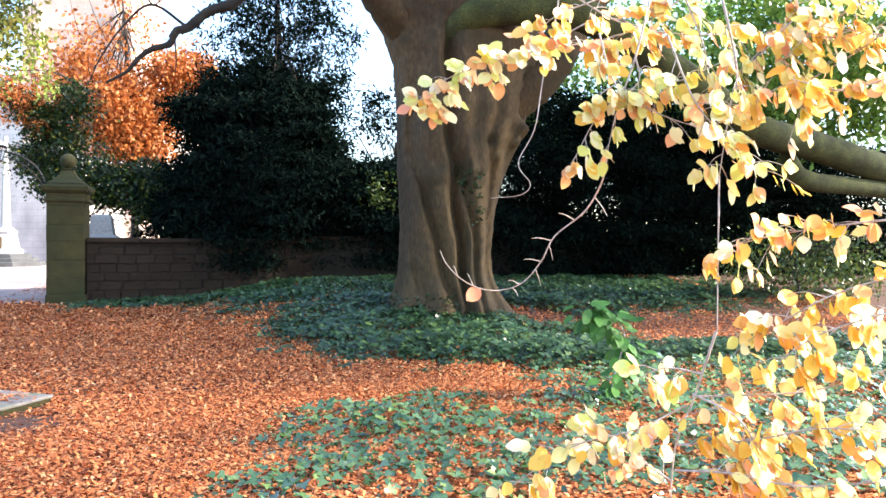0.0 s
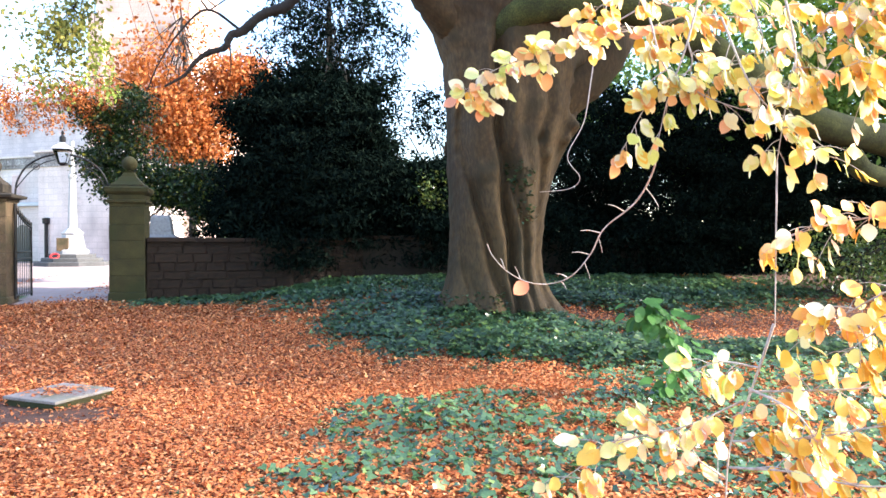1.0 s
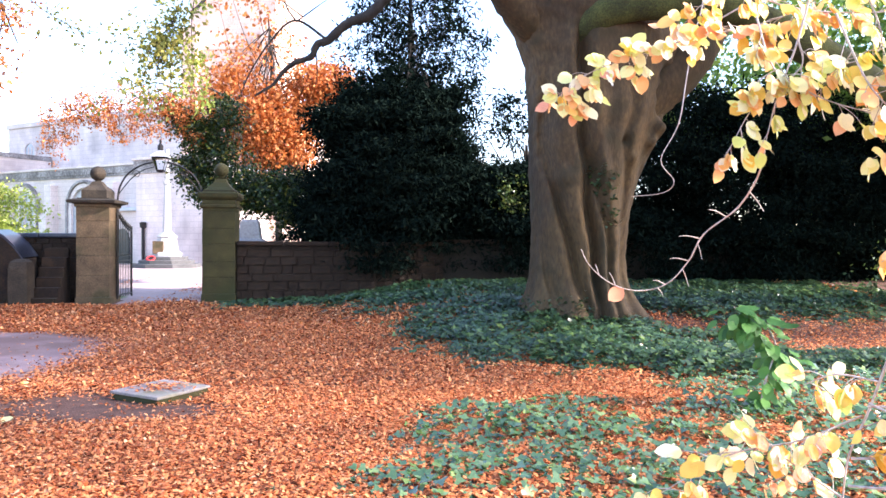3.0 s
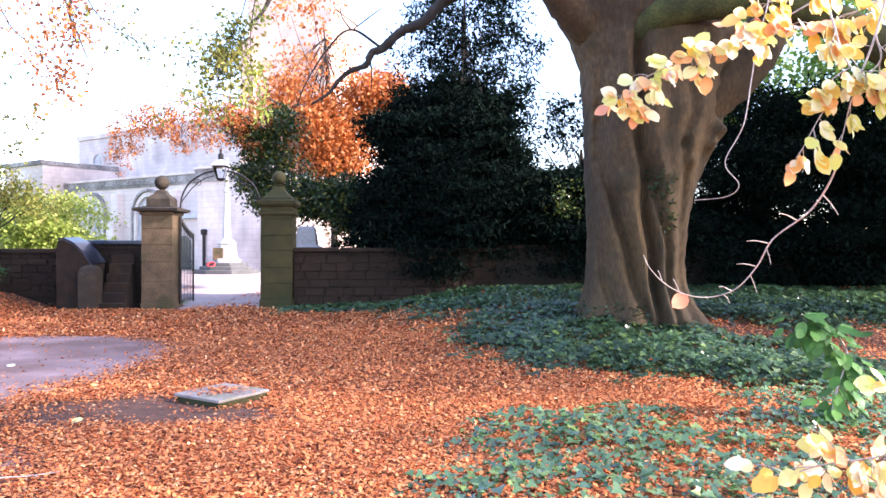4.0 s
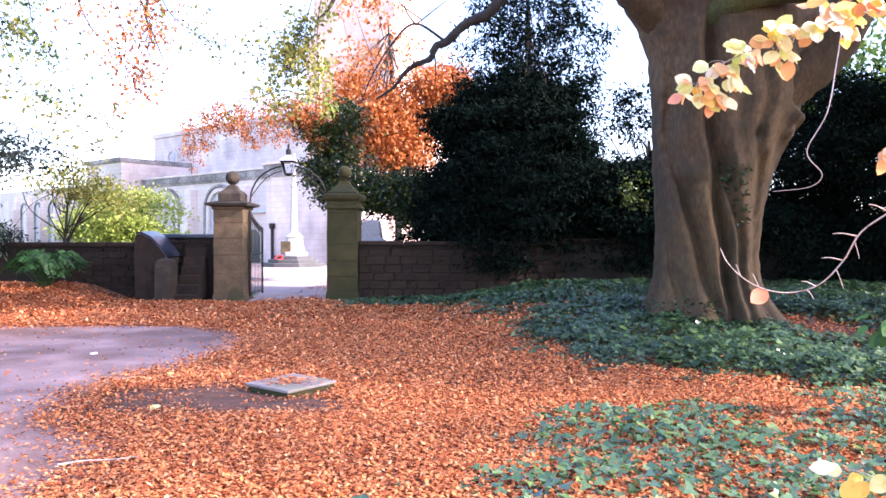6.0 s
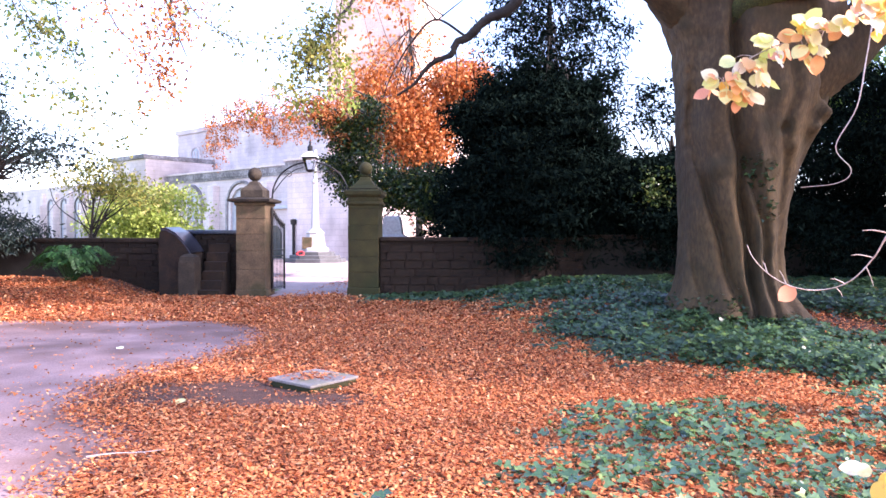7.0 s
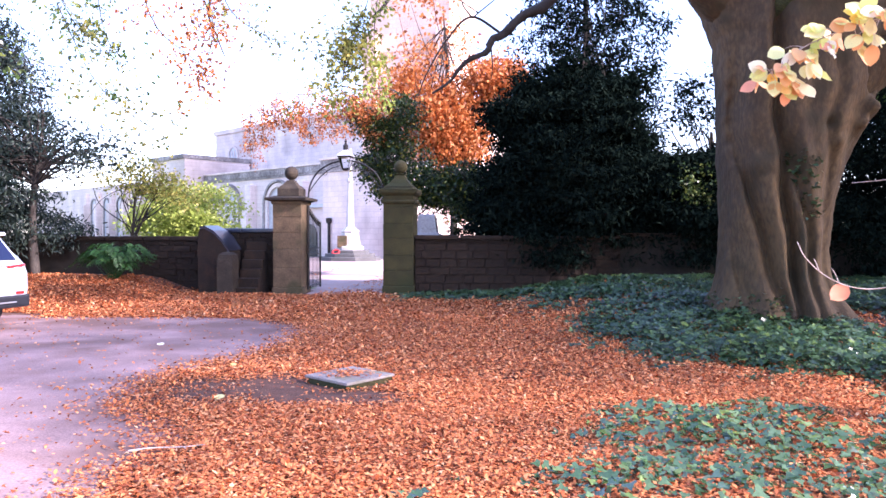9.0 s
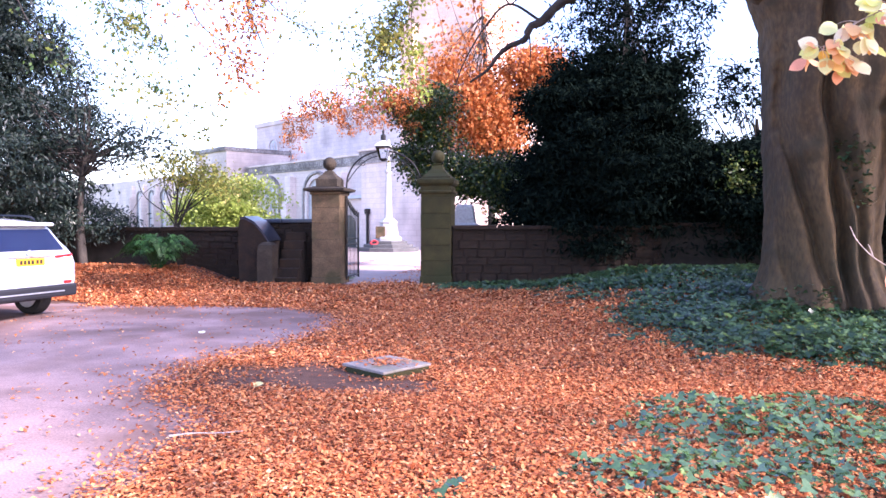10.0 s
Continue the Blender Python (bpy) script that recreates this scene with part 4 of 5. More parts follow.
church = thing("church", (-11.0, 50.0, -0.25), "pale stone parish church with parapeted aisle and clerestory", "church", turn=math.degrees(math.atan2(13.4, -18.3)) - 180)
CW = 22.0
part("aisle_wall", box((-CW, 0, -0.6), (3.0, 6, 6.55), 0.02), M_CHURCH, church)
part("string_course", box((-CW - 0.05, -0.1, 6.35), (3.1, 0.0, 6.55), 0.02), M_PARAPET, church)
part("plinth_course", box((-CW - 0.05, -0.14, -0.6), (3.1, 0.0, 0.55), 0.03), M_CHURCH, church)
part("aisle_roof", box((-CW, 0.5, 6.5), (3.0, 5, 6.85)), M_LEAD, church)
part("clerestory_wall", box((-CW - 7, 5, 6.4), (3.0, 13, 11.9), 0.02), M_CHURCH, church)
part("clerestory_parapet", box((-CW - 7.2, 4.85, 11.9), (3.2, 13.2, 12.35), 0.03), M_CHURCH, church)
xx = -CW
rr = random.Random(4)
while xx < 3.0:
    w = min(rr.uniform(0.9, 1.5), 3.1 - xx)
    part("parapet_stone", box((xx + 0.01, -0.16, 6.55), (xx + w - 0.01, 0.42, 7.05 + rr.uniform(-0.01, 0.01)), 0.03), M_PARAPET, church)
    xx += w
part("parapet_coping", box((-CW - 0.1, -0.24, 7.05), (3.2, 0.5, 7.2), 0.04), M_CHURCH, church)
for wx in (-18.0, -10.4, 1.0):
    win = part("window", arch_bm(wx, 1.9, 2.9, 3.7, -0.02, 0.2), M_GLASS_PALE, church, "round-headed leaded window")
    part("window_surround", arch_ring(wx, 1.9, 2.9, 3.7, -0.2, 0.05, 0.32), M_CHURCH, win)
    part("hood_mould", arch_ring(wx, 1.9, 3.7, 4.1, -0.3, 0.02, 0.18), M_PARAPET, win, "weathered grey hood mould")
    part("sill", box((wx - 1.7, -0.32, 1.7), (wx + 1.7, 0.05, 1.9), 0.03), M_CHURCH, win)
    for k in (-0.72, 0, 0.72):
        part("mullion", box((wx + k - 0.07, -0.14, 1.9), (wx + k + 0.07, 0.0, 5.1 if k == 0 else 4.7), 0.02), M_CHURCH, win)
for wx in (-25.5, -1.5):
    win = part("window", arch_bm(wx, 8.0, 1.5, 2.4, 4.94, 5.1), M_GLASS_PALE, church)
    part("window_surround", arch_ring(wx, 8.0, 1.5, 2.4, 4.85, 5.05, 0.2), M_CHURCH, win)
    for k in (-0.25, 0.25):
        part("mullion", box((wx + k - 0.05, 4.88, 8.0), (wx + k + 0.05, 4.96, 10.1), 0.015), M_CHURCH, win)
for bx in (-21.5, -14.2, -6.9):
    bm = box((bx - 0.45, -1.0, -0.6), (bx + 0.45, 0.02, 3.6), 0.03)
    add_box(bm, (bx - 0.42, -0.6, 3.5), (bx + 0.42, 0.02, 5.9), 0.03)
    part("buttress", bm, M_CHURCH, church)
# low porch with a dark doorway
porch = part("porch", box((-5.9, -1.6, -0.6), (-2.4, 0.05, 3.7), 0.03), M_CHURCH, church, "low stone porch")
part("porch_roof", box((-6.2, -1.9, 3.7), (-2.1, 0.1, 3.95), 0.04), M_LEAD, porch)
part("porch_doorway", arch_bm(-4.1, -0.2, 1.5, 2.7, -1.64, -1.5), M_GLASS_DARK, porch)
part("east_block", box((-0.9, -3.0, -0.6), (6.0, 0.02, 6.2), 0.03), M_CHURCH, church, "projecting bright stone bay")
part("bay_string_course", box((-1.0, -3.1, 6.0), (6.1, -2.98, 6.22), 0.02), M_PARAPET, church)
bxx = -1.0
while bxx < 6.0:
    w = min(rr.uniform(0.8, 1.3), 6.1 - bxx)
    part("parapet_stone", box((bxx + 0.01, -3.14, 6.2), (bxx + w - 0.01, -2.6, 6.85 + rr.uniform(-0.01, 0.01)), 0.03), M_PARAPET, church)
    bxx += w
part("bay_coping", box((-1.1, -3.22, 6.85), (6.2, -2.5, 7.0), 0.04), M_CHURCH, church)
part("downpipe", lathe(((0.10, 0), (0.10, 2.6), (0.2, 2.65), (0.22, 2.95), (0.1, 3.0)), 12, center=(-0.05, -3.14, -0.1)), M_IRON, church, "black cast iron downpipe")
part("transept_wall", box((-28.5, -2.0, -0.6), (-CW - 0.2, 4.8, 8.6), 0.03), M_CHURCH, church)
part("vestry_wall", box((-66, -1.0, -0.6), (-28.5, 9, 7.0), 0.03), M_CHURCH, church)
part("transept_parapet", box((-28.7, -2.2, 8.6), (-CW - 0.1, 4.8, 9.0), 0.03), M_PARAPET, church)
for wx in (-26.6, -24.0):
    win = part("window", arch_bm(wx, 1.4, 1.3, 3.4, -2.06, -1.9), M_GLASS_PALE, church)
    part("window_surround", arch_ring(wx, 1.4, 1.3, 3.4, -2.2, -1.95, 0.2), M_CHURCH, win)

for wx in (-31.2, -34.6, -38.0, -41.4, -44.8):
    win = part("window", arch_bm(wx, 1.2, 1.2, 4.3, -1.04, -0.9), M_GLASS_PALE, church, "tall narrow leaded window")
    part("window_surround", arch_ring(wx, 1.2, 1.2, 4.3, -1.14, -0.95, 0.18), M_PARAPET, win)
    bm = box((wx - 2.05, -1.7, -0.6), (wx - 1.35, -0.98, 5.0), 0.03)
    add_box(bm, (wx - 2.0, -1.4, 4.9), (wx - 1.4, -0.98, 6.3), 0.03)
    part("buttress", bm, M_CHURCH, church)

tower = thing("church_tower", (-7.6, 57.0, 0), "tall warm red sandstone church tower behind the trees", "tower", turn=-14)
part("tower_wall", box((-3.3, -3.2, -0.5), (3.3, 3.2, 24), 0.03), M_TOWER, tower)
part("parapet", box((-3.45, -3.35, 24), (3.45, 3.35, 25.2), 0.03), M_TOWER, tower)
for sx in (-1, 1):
    part("buttress", box((sx * 3.0 - 0.55, -4.0, -0.5), (sx * 3.0 + 0.55, -3.1, 17), 0.04), M_TOWER, tower)
for z in (9.0, 15.5):
    part("string_course", box((-3.42, -3.32, z), (3.42, -3.1, z + 0.25), 0.03), M_TOWER, tower)
part("belfry_window", arch_bm(0, 21.5, 1.5, 2.3, -3.24, -3.0), M_GLASS_PALE, tower)

# ---- war memorial ----
memorial = thing("war_memorial", (-9.95, 41.5, 0.0), "white stone memorial cross on stepped octagonal base", "memorial")
for k, (r, z0, z1) in enumerate(((1.85, -0.15, 0.2), (1.5, 0.2, 0.4), (1.15, 0.4, 0.6))):
    part("step", lathe(((r, z0), (r, z1 - 0.03), (r - 0.03, z1)), 8), M_STEP, memorial)
part("plinth", lathe(((0.8, 0.6), (0.8, 0.78), (0.62, 0.9), (0.5, 1.62), (0.56, 1.7), (0.3, 1.95)), 8), M_PALESTONE, memorial)
part("shaft", lathe(((0.24, 1.9), (0.15, 4.6), (0.2, 4.66), (0.2, 4.78), (0.12, 4.85), (0.11, 6.6)), 8), M_PALESTONE, memorial, "tapering white stone shaft")
part("cross_arm", box((-0.55, -0.1, 5.75), (0.55, 0.1, 5.98), 0.02), M_PALESTONE, memorial)
part("plaque", box((-0.62, -0.66, 0.75), (-0.05, -0.50, 1.45), 0.02), M_STONE, memorial, "dark bronze-brown plaque")
rr = random.Random(9)
wreath = thing("poppy_wreath", (-10.55, 40.45, 0.36), "red poppy wreath leaning on the memorial steps", "wreath")
ringv = Tubes()
ringv.add([(0.2 * math.cos(a), 0.12 * math.sin(a), 0.14 + 0.12 * math.sin(a)) for a in np.linspace(0, 6.283, 20)], 0.05, 0.05, 7, 0.2, np.random.default_rng(3))
ringv.make("ring", M_POPPY, wreath)

# ---- tomb behind the wall ----
tomb = thing("chest_tomb", (-2.35, 19.1, 0), "pale grey stone tomb with stepped top behind wall", "tomb")
part("chest", box((-0.36, -0.3, -0.1), (0.36, 0.3, 1.45), 0.03), M_PALESTONE, tomb)
part("tomb_lid", lathe(((0.42, 0), (0.42, 0.08), (0.28, 0.16), (0.22, 0.6), (0.17, 0.66)), square=True, center=(0, 0, 1.45)), M_PALESTONE, tomb)

# ---- gate and lantern arch ----
gate = thing("iron_gate", (-5.23, 17.62, 0.1), "open black wrought iron gate hung on the pier", "gate", turn=88)


def rod(pts, r, name, parent, label="", segs=8, steps=6):
    t = Tubes()
    t.add(curve_points(pts, steps), r, r, segs)
    return t.make(name, M_IRON, parent, label)


GL = 1.0


def gate_top(x):
    return 1.68 + 0.42 * (1 - x / GL) ** 1.6


rod([(0, 0, 0.05), (0, 0, 1.0), (0, 0, gate_top(0) + 0.1)], 0.024, "hanging_stile", gate)
rod([(GL, 0, 0.05), (GL, 0, 1.0), (GL, 0, gate_top(GL) + 0.12)], 0.022, "closing_stile", gate)
for z in (0.14, 0.95, 1.1):
    rod([(0, 0, z), (GL / 2, 0, z), (GL, 0, z)], 0.018, "rail", gate)
rod([(x, 0, gate_top(x)) for x in np.linspace(0, GL, 6)], 0.02, "top_rail", gate)
for k in range(1, 9):
    x = GL * k / 9
    rod([(x, 0, 0.08), (x, 0, 0.9), (x, 0, gate_top(x) + 0.04)], 0.010, "bar", gate)
    part("spike", lathe(((0.01, 0), (0.026, 0.04), (0.004, 0.14)), 8, center=(x, 0, gate_top(x) + 0.03)), M_IRON, gate)

arch = thing("lantern_arch", (-4.24, 17.6, 2.5), "black iron overthrow arch carrying a lantern above the gate", "lantern arch")
rod([(-0.98, 0, -0.05), (-0.93, 0, 0.3), (-0.75, 0, 0.62), (-0.45, 0, 0.83), (-0.15, 0, 0.92)], 0.022, "arch_bar", arch)
rod([(0.98, 0, -0.05), (0.93, 0, 0.3), (0.75, 0, 0.62), (0.45, 0, 0.83), (0.15, 0, 0.92)], 0.022, "arch_bar", arch)
rod([(-0.98, 0, 0.1), (-0.84, 0, 0.3), (-0.66, 0, 0.52), (-0.40, 0, 0.72), (-0.15, 0, 0.80)], 0.012, "inner_bar", arch)
rod([(0.98, 0, 0.1), (0.84, 0, 0.3), (0.66, 0, 0.52), (0.40, 0, 0.72), (0.15, 0, 0.80)], 0.012, "inner_bar", arch)
for sx in (-1, 1):
    rod([(sx * (0.55 + 0.10 * math.cos(a) * (1 - a / 11)), 0, 0.62 + 0.10 * math.sin(a) * (1 - a / 11)) for a in np.linspace(0, 9, 14)], 0.008, "scroll", arch, steps=3)
lantern = part("lantern_frame", lathe(((0.19, 0.93), (0.215, 0.955), (0.205, 0.985)), square=True), M_IRON, arch, "black iron lantern frame")
lantern.matrix_basis = pose(0, 0, 0.25) @ Matrix.Scale(0.8, 4)
part("lantern_base", lathe(((0.04, 0.52), (0.10, 0.56), (0.11, 0.6), (0.10, 0.61)), square=True), M_IRON, lantern)
for sx, sy in ((-1, -1), (1, -1), (1, 1), (-1, 1)):
    rod([(sx * 0.105, sy * 0.105, 0.6), (sx * 0.15, sy * 0.15, 0.77), (sx * 0.195, sy * 0.195, 0.94)], 0.011, "corner_bar", lantern, segs=6)
part("lantern_glass", lathe(((0.10, 0.605), (0.185, 0.925)), square=True), M_LAMPGLASS, lantern, "clear glass lantern pane")
part("lantern_roof", lathe(((0.24, 0.985), (0.20, 1.05), (0.07, 1.14), (0.06, 1.18)), square=True), M_LEAD, lantern)
part("finial", lathe(((0.05, 1.17), (0.085, 1.2), (0.085, 1.33), (0.045, 1.37), (0.03, 1.42), (0.045, 1.46), (0.008, 1.53)), 10), M_IRON, lantern)

# ---- stone steps and curved block beside the gate ----
stile = thing("stone_steps", (-6.52, 17.05, 0.02), "worn stone steps climbing beside the gate pier", "steps", turn=2)
for k in range(6):
    part("tread", box((-0.30, -0.34 + 0.17 * k, -0.1 if k == 0 else 0.225 * k - 0.02), (0.24, 0.75, 0.225 * (k + 1)), 0.02), M_WALL, stile)
block = thing("mounting_block", (-7.38, 17.15, 0.05), "curved dark stone mounting block with smooth wet top", "stone block")
bm = bmesh.new()
prof = [(-0.43, 0), (-0.43, 1.40), (-0.42, 1.60), (-0.36, 1.68), (-0.24, 1.68), (0.0, 1.56), (0.20, 1.36), (0.34, 1.16), (0.38, 1.08), (0.38, 0)]
fa = [bm.verts.new((x, -0.32, z)) for x, z in prof]
fb = [bm.verts.new((x, 0.45, z + 0.02)) for x, z in prof]
bm.faces.new(fa)
bm.faces.new(fb[::-1])
for i in range(len(prof)):
    j = (i + 1) % len(prof)
    bm.faces.new((fa[j], fa[i], fb[i], fb[j]))
bmesh.ops.bevel(bm, geom=list(bm.edges), offset=0.03, segments=2, affect="EDGES")
part("block_body", bm, M_WALL, block)
bm = bmesh.new()
prof2 = [(-0.36, 1.71), (-0.24, 1.72), (0.0, 1.60), (0.20, 1.40), (0.34, 1.20), (0.40, 1.10)]
fa = [bm.verts.new((x, -0.36, z)) for x, z in prof2]
fb = [bm.verts.new((x, 0.45, z + 0.02)) for x, z in prof2]
fc = [bm.verts.new((x, -0.36, z - 0.07)) for x, z in prof2]
for i in range(len(prof2) - 1):
    bm.faces.new((fa[i], fa[i + 1], fb[i + 1], fb[i]))
    bm.faces.new((fc[i + 1], fa[i + 1], fa[i], fc[i])[::-1])
part("smooth_top", bm, M_WETSKYSTONE, block, "smooth shiny grey stone top tinted with sky blue", smooth=True)
post = thing("stone_post", (-6.98, 16.72, 0.02), "low rounded stone post beside the steps", "post")
part("post_body", lathe(((0.20, -0.1), (0.195, 0.9), (0.17, 1.04), (0.1, 1.1), (0.03, 1.11)), square=True), M_SOOT, post)

# ---- stone slab ----
slab = thing("stone_slab", (-1.65, 7.41, -0.01), "low square grey stone slab with fallen leaves", "slab", turn=-35)
part("slab_top", box((-0.34, -0.34, 0.055), (0.34, 0.34, 0.085), 0.010), M_SLAB, slab)
part("slab_base", box((-0.325, -0.325, -0.1), (0.325, 0.325, 0.055), 0.01), M_STONE_GREEN, slab)
rs = np.random.default_rng(8)
q = rs.normal(size=(170, 3)) * (0.15, 0.12, 0)
q[:, 2] = 0.092 + rs.uniform(0, 0.015, 170)
v, f = leaves(q, rs, 0.05, 0.55, flat=0.85)
tagged(mesh_object("fallen_leaves", v, f, M_LITTER, slab), kind="stuff")

# ---- car ----


def build_car():
    car = thing("car", (-8.17, 10.15, 0.0), "white estate car with dark trim parked on the drive", "car", turn=171)
    white = plain("white_paint", (0.46, 0.49, 0.55), 0.25, coat=1.0)
    trim = plain("black_trim", (0.008, 0.009, 0.014), 0.55)
    glass = plain("car_glass", (0.010, 0.016, 0.045), 0.08)
    glass.node_tree.nodes["Principled BSDF"].inputs["Specular IOR Level"].default_value = 0.22
    red = plain("red_lens", (0.35, 0.02, 0.02), 0.15, coat=1.0)
    silver = plain("silver", (0.55, 0.56, 0.6), 0.35, metal=0.7)
    rubber = plain("tyre_rubber", (0.018, 0.018, 0.018), 0.9)
    amber = plain("plate_yellow", (0.60, 0.27, 0.01), 0.5)
    black = plain("plate_black", (0.01, 0.01, 0.01), 0.6)
    # stations along the car: x, sill, belt height, half width, roof height, roof half width
    st = ((0.0, 0.46, 0.80, 0.84, 0.82, 0.74), (0.03, 0.44, 0.92, 0.90, 0.96, 0.80), (0.09, 0.42, 1.02, 0.915, 1.10, 0.82), (0.20, 0.40, 1.08, 0.92, 1.30, 0.76), (0.36, 0.38, 1.09, 0.92, 1.54, 0.68), (0.46, 0.36, 1.09, 0.92, 1.60, 0.67), (1.0, 0.34, 1.07, 0.92, 1.66, 0.66), (1.9, 0.34, 1.04, 0.92, 1.67, 0.66), (2.7, 0.34, 1.0, 0.92, 1.60, 0.66), (3.5, 0.34, 0.98, 0.91, 1.06, 0.72), (4.2, 0.36, 0.86, 0.88, 0.92, 0.68), (4.5, 0.42, 0.7, 0.78, 0.74, 0.58))
    bm = bmesh.new()
    rings = []
    for x, zs, zb, w, zr, wr in st:
        half = [(w * 0.80, zs), (w * 0.97, zs + 0.07), (w, (zs + zb) / 2), (w * 0.985, zb), ((w + wr) / 2 + 0.02, (zb + zr) / 2), (wr, zr - 0.04), (wr * 0.86, zr), (wr * 0.4, zr + 0.02)]
        pts = half + [(-y, z) for y, z in half[::-1]]
        rings.append([bm.verts.new((x, y, z)) for y, z in pts])
    for a, b in zip(rings, rings[1:]):
        for i in range(len(a)):
            j = (i + 1) % len(a)
            bm.faces.new((a[i], a[j], b[j], b[i]))
    bm.faces.new(rings[0][::-1])
    bm.faces.new(rings[-1])
    body = part("body", bm, white, car, smooth=True)

    def panel(name, quad, mat, thick=0.012, parent=car, label=""):
        b = bmesh.new()
        p = [Vector(c) for c in quad]
        nrm = (p[1] - p[0]).cross(p[3] - p[0]).normalized() * thick
        lo, hi = [b.verts.new(c) for c in p], [b.verts.new(c + nrm) for c in p]
        b.faces.new(hi)
        b.faces.new(lo[::-1])
        for i in range(4):
            j = (i + 1) % 4
            b.faces.new((lo[i], lo[j], hi[j], hi[i]))
        return part(name, b, mat, parent, label)

    # rear window, outward towards -x; corners run clockwise seen from behind
    panel("rear_window", ((0.11, 0.72, 1.13), (0.11, -0.72, 1.13), (0.32, -0.60, 1.47), (0.32, 0.60, 1.47)), glass, 0.03, car, "dark tinted rear window")
    part("spoiler", box((0.20, -0.64, 1.54), (0.55, 0.64, 1.60), 0.025), white, car)
    for sy in (-1, 1):
        b = box((0.035, min(sy * 0.50, sy * 0.905), 0.965), (0.16, max(sy * 0.50, sy * 0.905), 1.075), 0.02)
        for v in b.verts:
            if abs(v.co.y) < 0.6:
                v.co.z = 1.03 + (v.co.z - 1.02) * 0.45
            else:
                v.co.x += 0.045
        part("tail_lamp", b, red, car, "red tail lamp")
        rail = Tubes()
        rail.add(curve_points([(0.55, sy * 0.58, 1.64), (0.8, sy * 0.58, 1.71), (2.0, sy * 0.58, 1.72), (2.5, sy * 0.58, 1.66)], 5), 0.018, 0.018, 6)
        rail.make("roof_rail", trim, car)
        part("reflector", box((-0.02, min(sy * 0.62, sy * 0.78), 0.58), (0.03, max(sy * 0.62, sy * 0.78), 0.63), 0.01), red, car)
        for zq, y0, y1, x0 in ((1.13, 0.85, 0.72, 1.0), (1.13, 0.85, 0.72, 2.0)):
            panel("side_window", ((x0 - 0.3, sy * 0.90, 1.12), (x0 + 0.55, sy * 0.90, 1.10), (x0 + 0.45, sy * 0.74, 1.52), (x0 - 0.2, sy * 0.74, 1.52)) if sy < 0 else ((x0 + 0.55, sy * 0.90, 1.10), (x0 - 0.3, sy * 0.90, 1.12), (x0 - 0.2, sy * 0.74, 1.52), (x0 + 0.45, sy * 0.74, 1.52)), glass, 0.02)
        part("side_cladding", box((0.55, min(sy * 0.88, sy * 0.945), 0.30), (4.2, max(sy * 0.88, sy * 0.945), 0.48), 0.02), trim, car)
    part("bumper_trim", box((-0.025, -0.89, 0.36), (0.35, 0.89, 0.57), 0.04), trim, car, "black plastic lower bumper")
    part("skid_plate", box((-0.03, -0.62, 0.445), (0.05, 0.62, 0.468), 0.008), silver, car, "silver strip across the bumper")
    part("underbody", box((0.35, -0.62, 0.30), (4.2, 0.62, 0.44)), trim, car)
    part("chrome_strip", box((0.015, -0.42, 1.035), (0.06, 0.42, 1.065), 0.008), silver, car)
    part("badge", lathe(((0.05, 0), (0.055, 0.01), (0.045, 0.02)), 16, center=(0, 0, 0)), silver, car).matrix_basis = pose(0.03, 0, 1.10, 0, -75, 0)
    plate = part("number_plate", box((-0.005, -0.26, 0.905), (0.03, 0.26, 1.02), 0.006), amber, car, "yellow rear number plate")
    for k, (y, w) in enumerate(((0.19, 0.05), (0.12, 0.05), (0.05, 0.05), (-0.02, 0.05), (-0.11, 0.05), (-0.18, 0.05))):
        part("plate_bar", box((-0.009, y - w / 2, 0.93), (-0.002, y + w / 2 - 0.005, 0.995)), black, plate)
    part("model_bar", box((0.0, -0.72, 0.80), (0.02, -0.58, 0.825)), silver, car)
    rng = random.Random(2)
    for x in (0.88, 3.55):
        for sy in (-1, 1):
            wheel = new("wheel")
            wheel.parent = car
            wheel.matrix_basis = pose(x, sy * 0.79, 0.345, 90, 0, 0)
            part("tyre", lathe(((0.22, -0.11), (0.32, -0.115), (0.345, -0.08), (0.345, 0.08), (0.32, 0.115), (0.22, 0.11)), 28), rubber, wheel, smooth=False)
            part("rim", lathe(((0.215, -0.118), (0.20, -0.12), (0.06, -0.125), (0.05, 0.125), (0.20, 0.12), (0.215, 0.118)), 20), silver, wheel)
    return car


build_car()

# ---- fern by the wall and sapling in the ivy ----


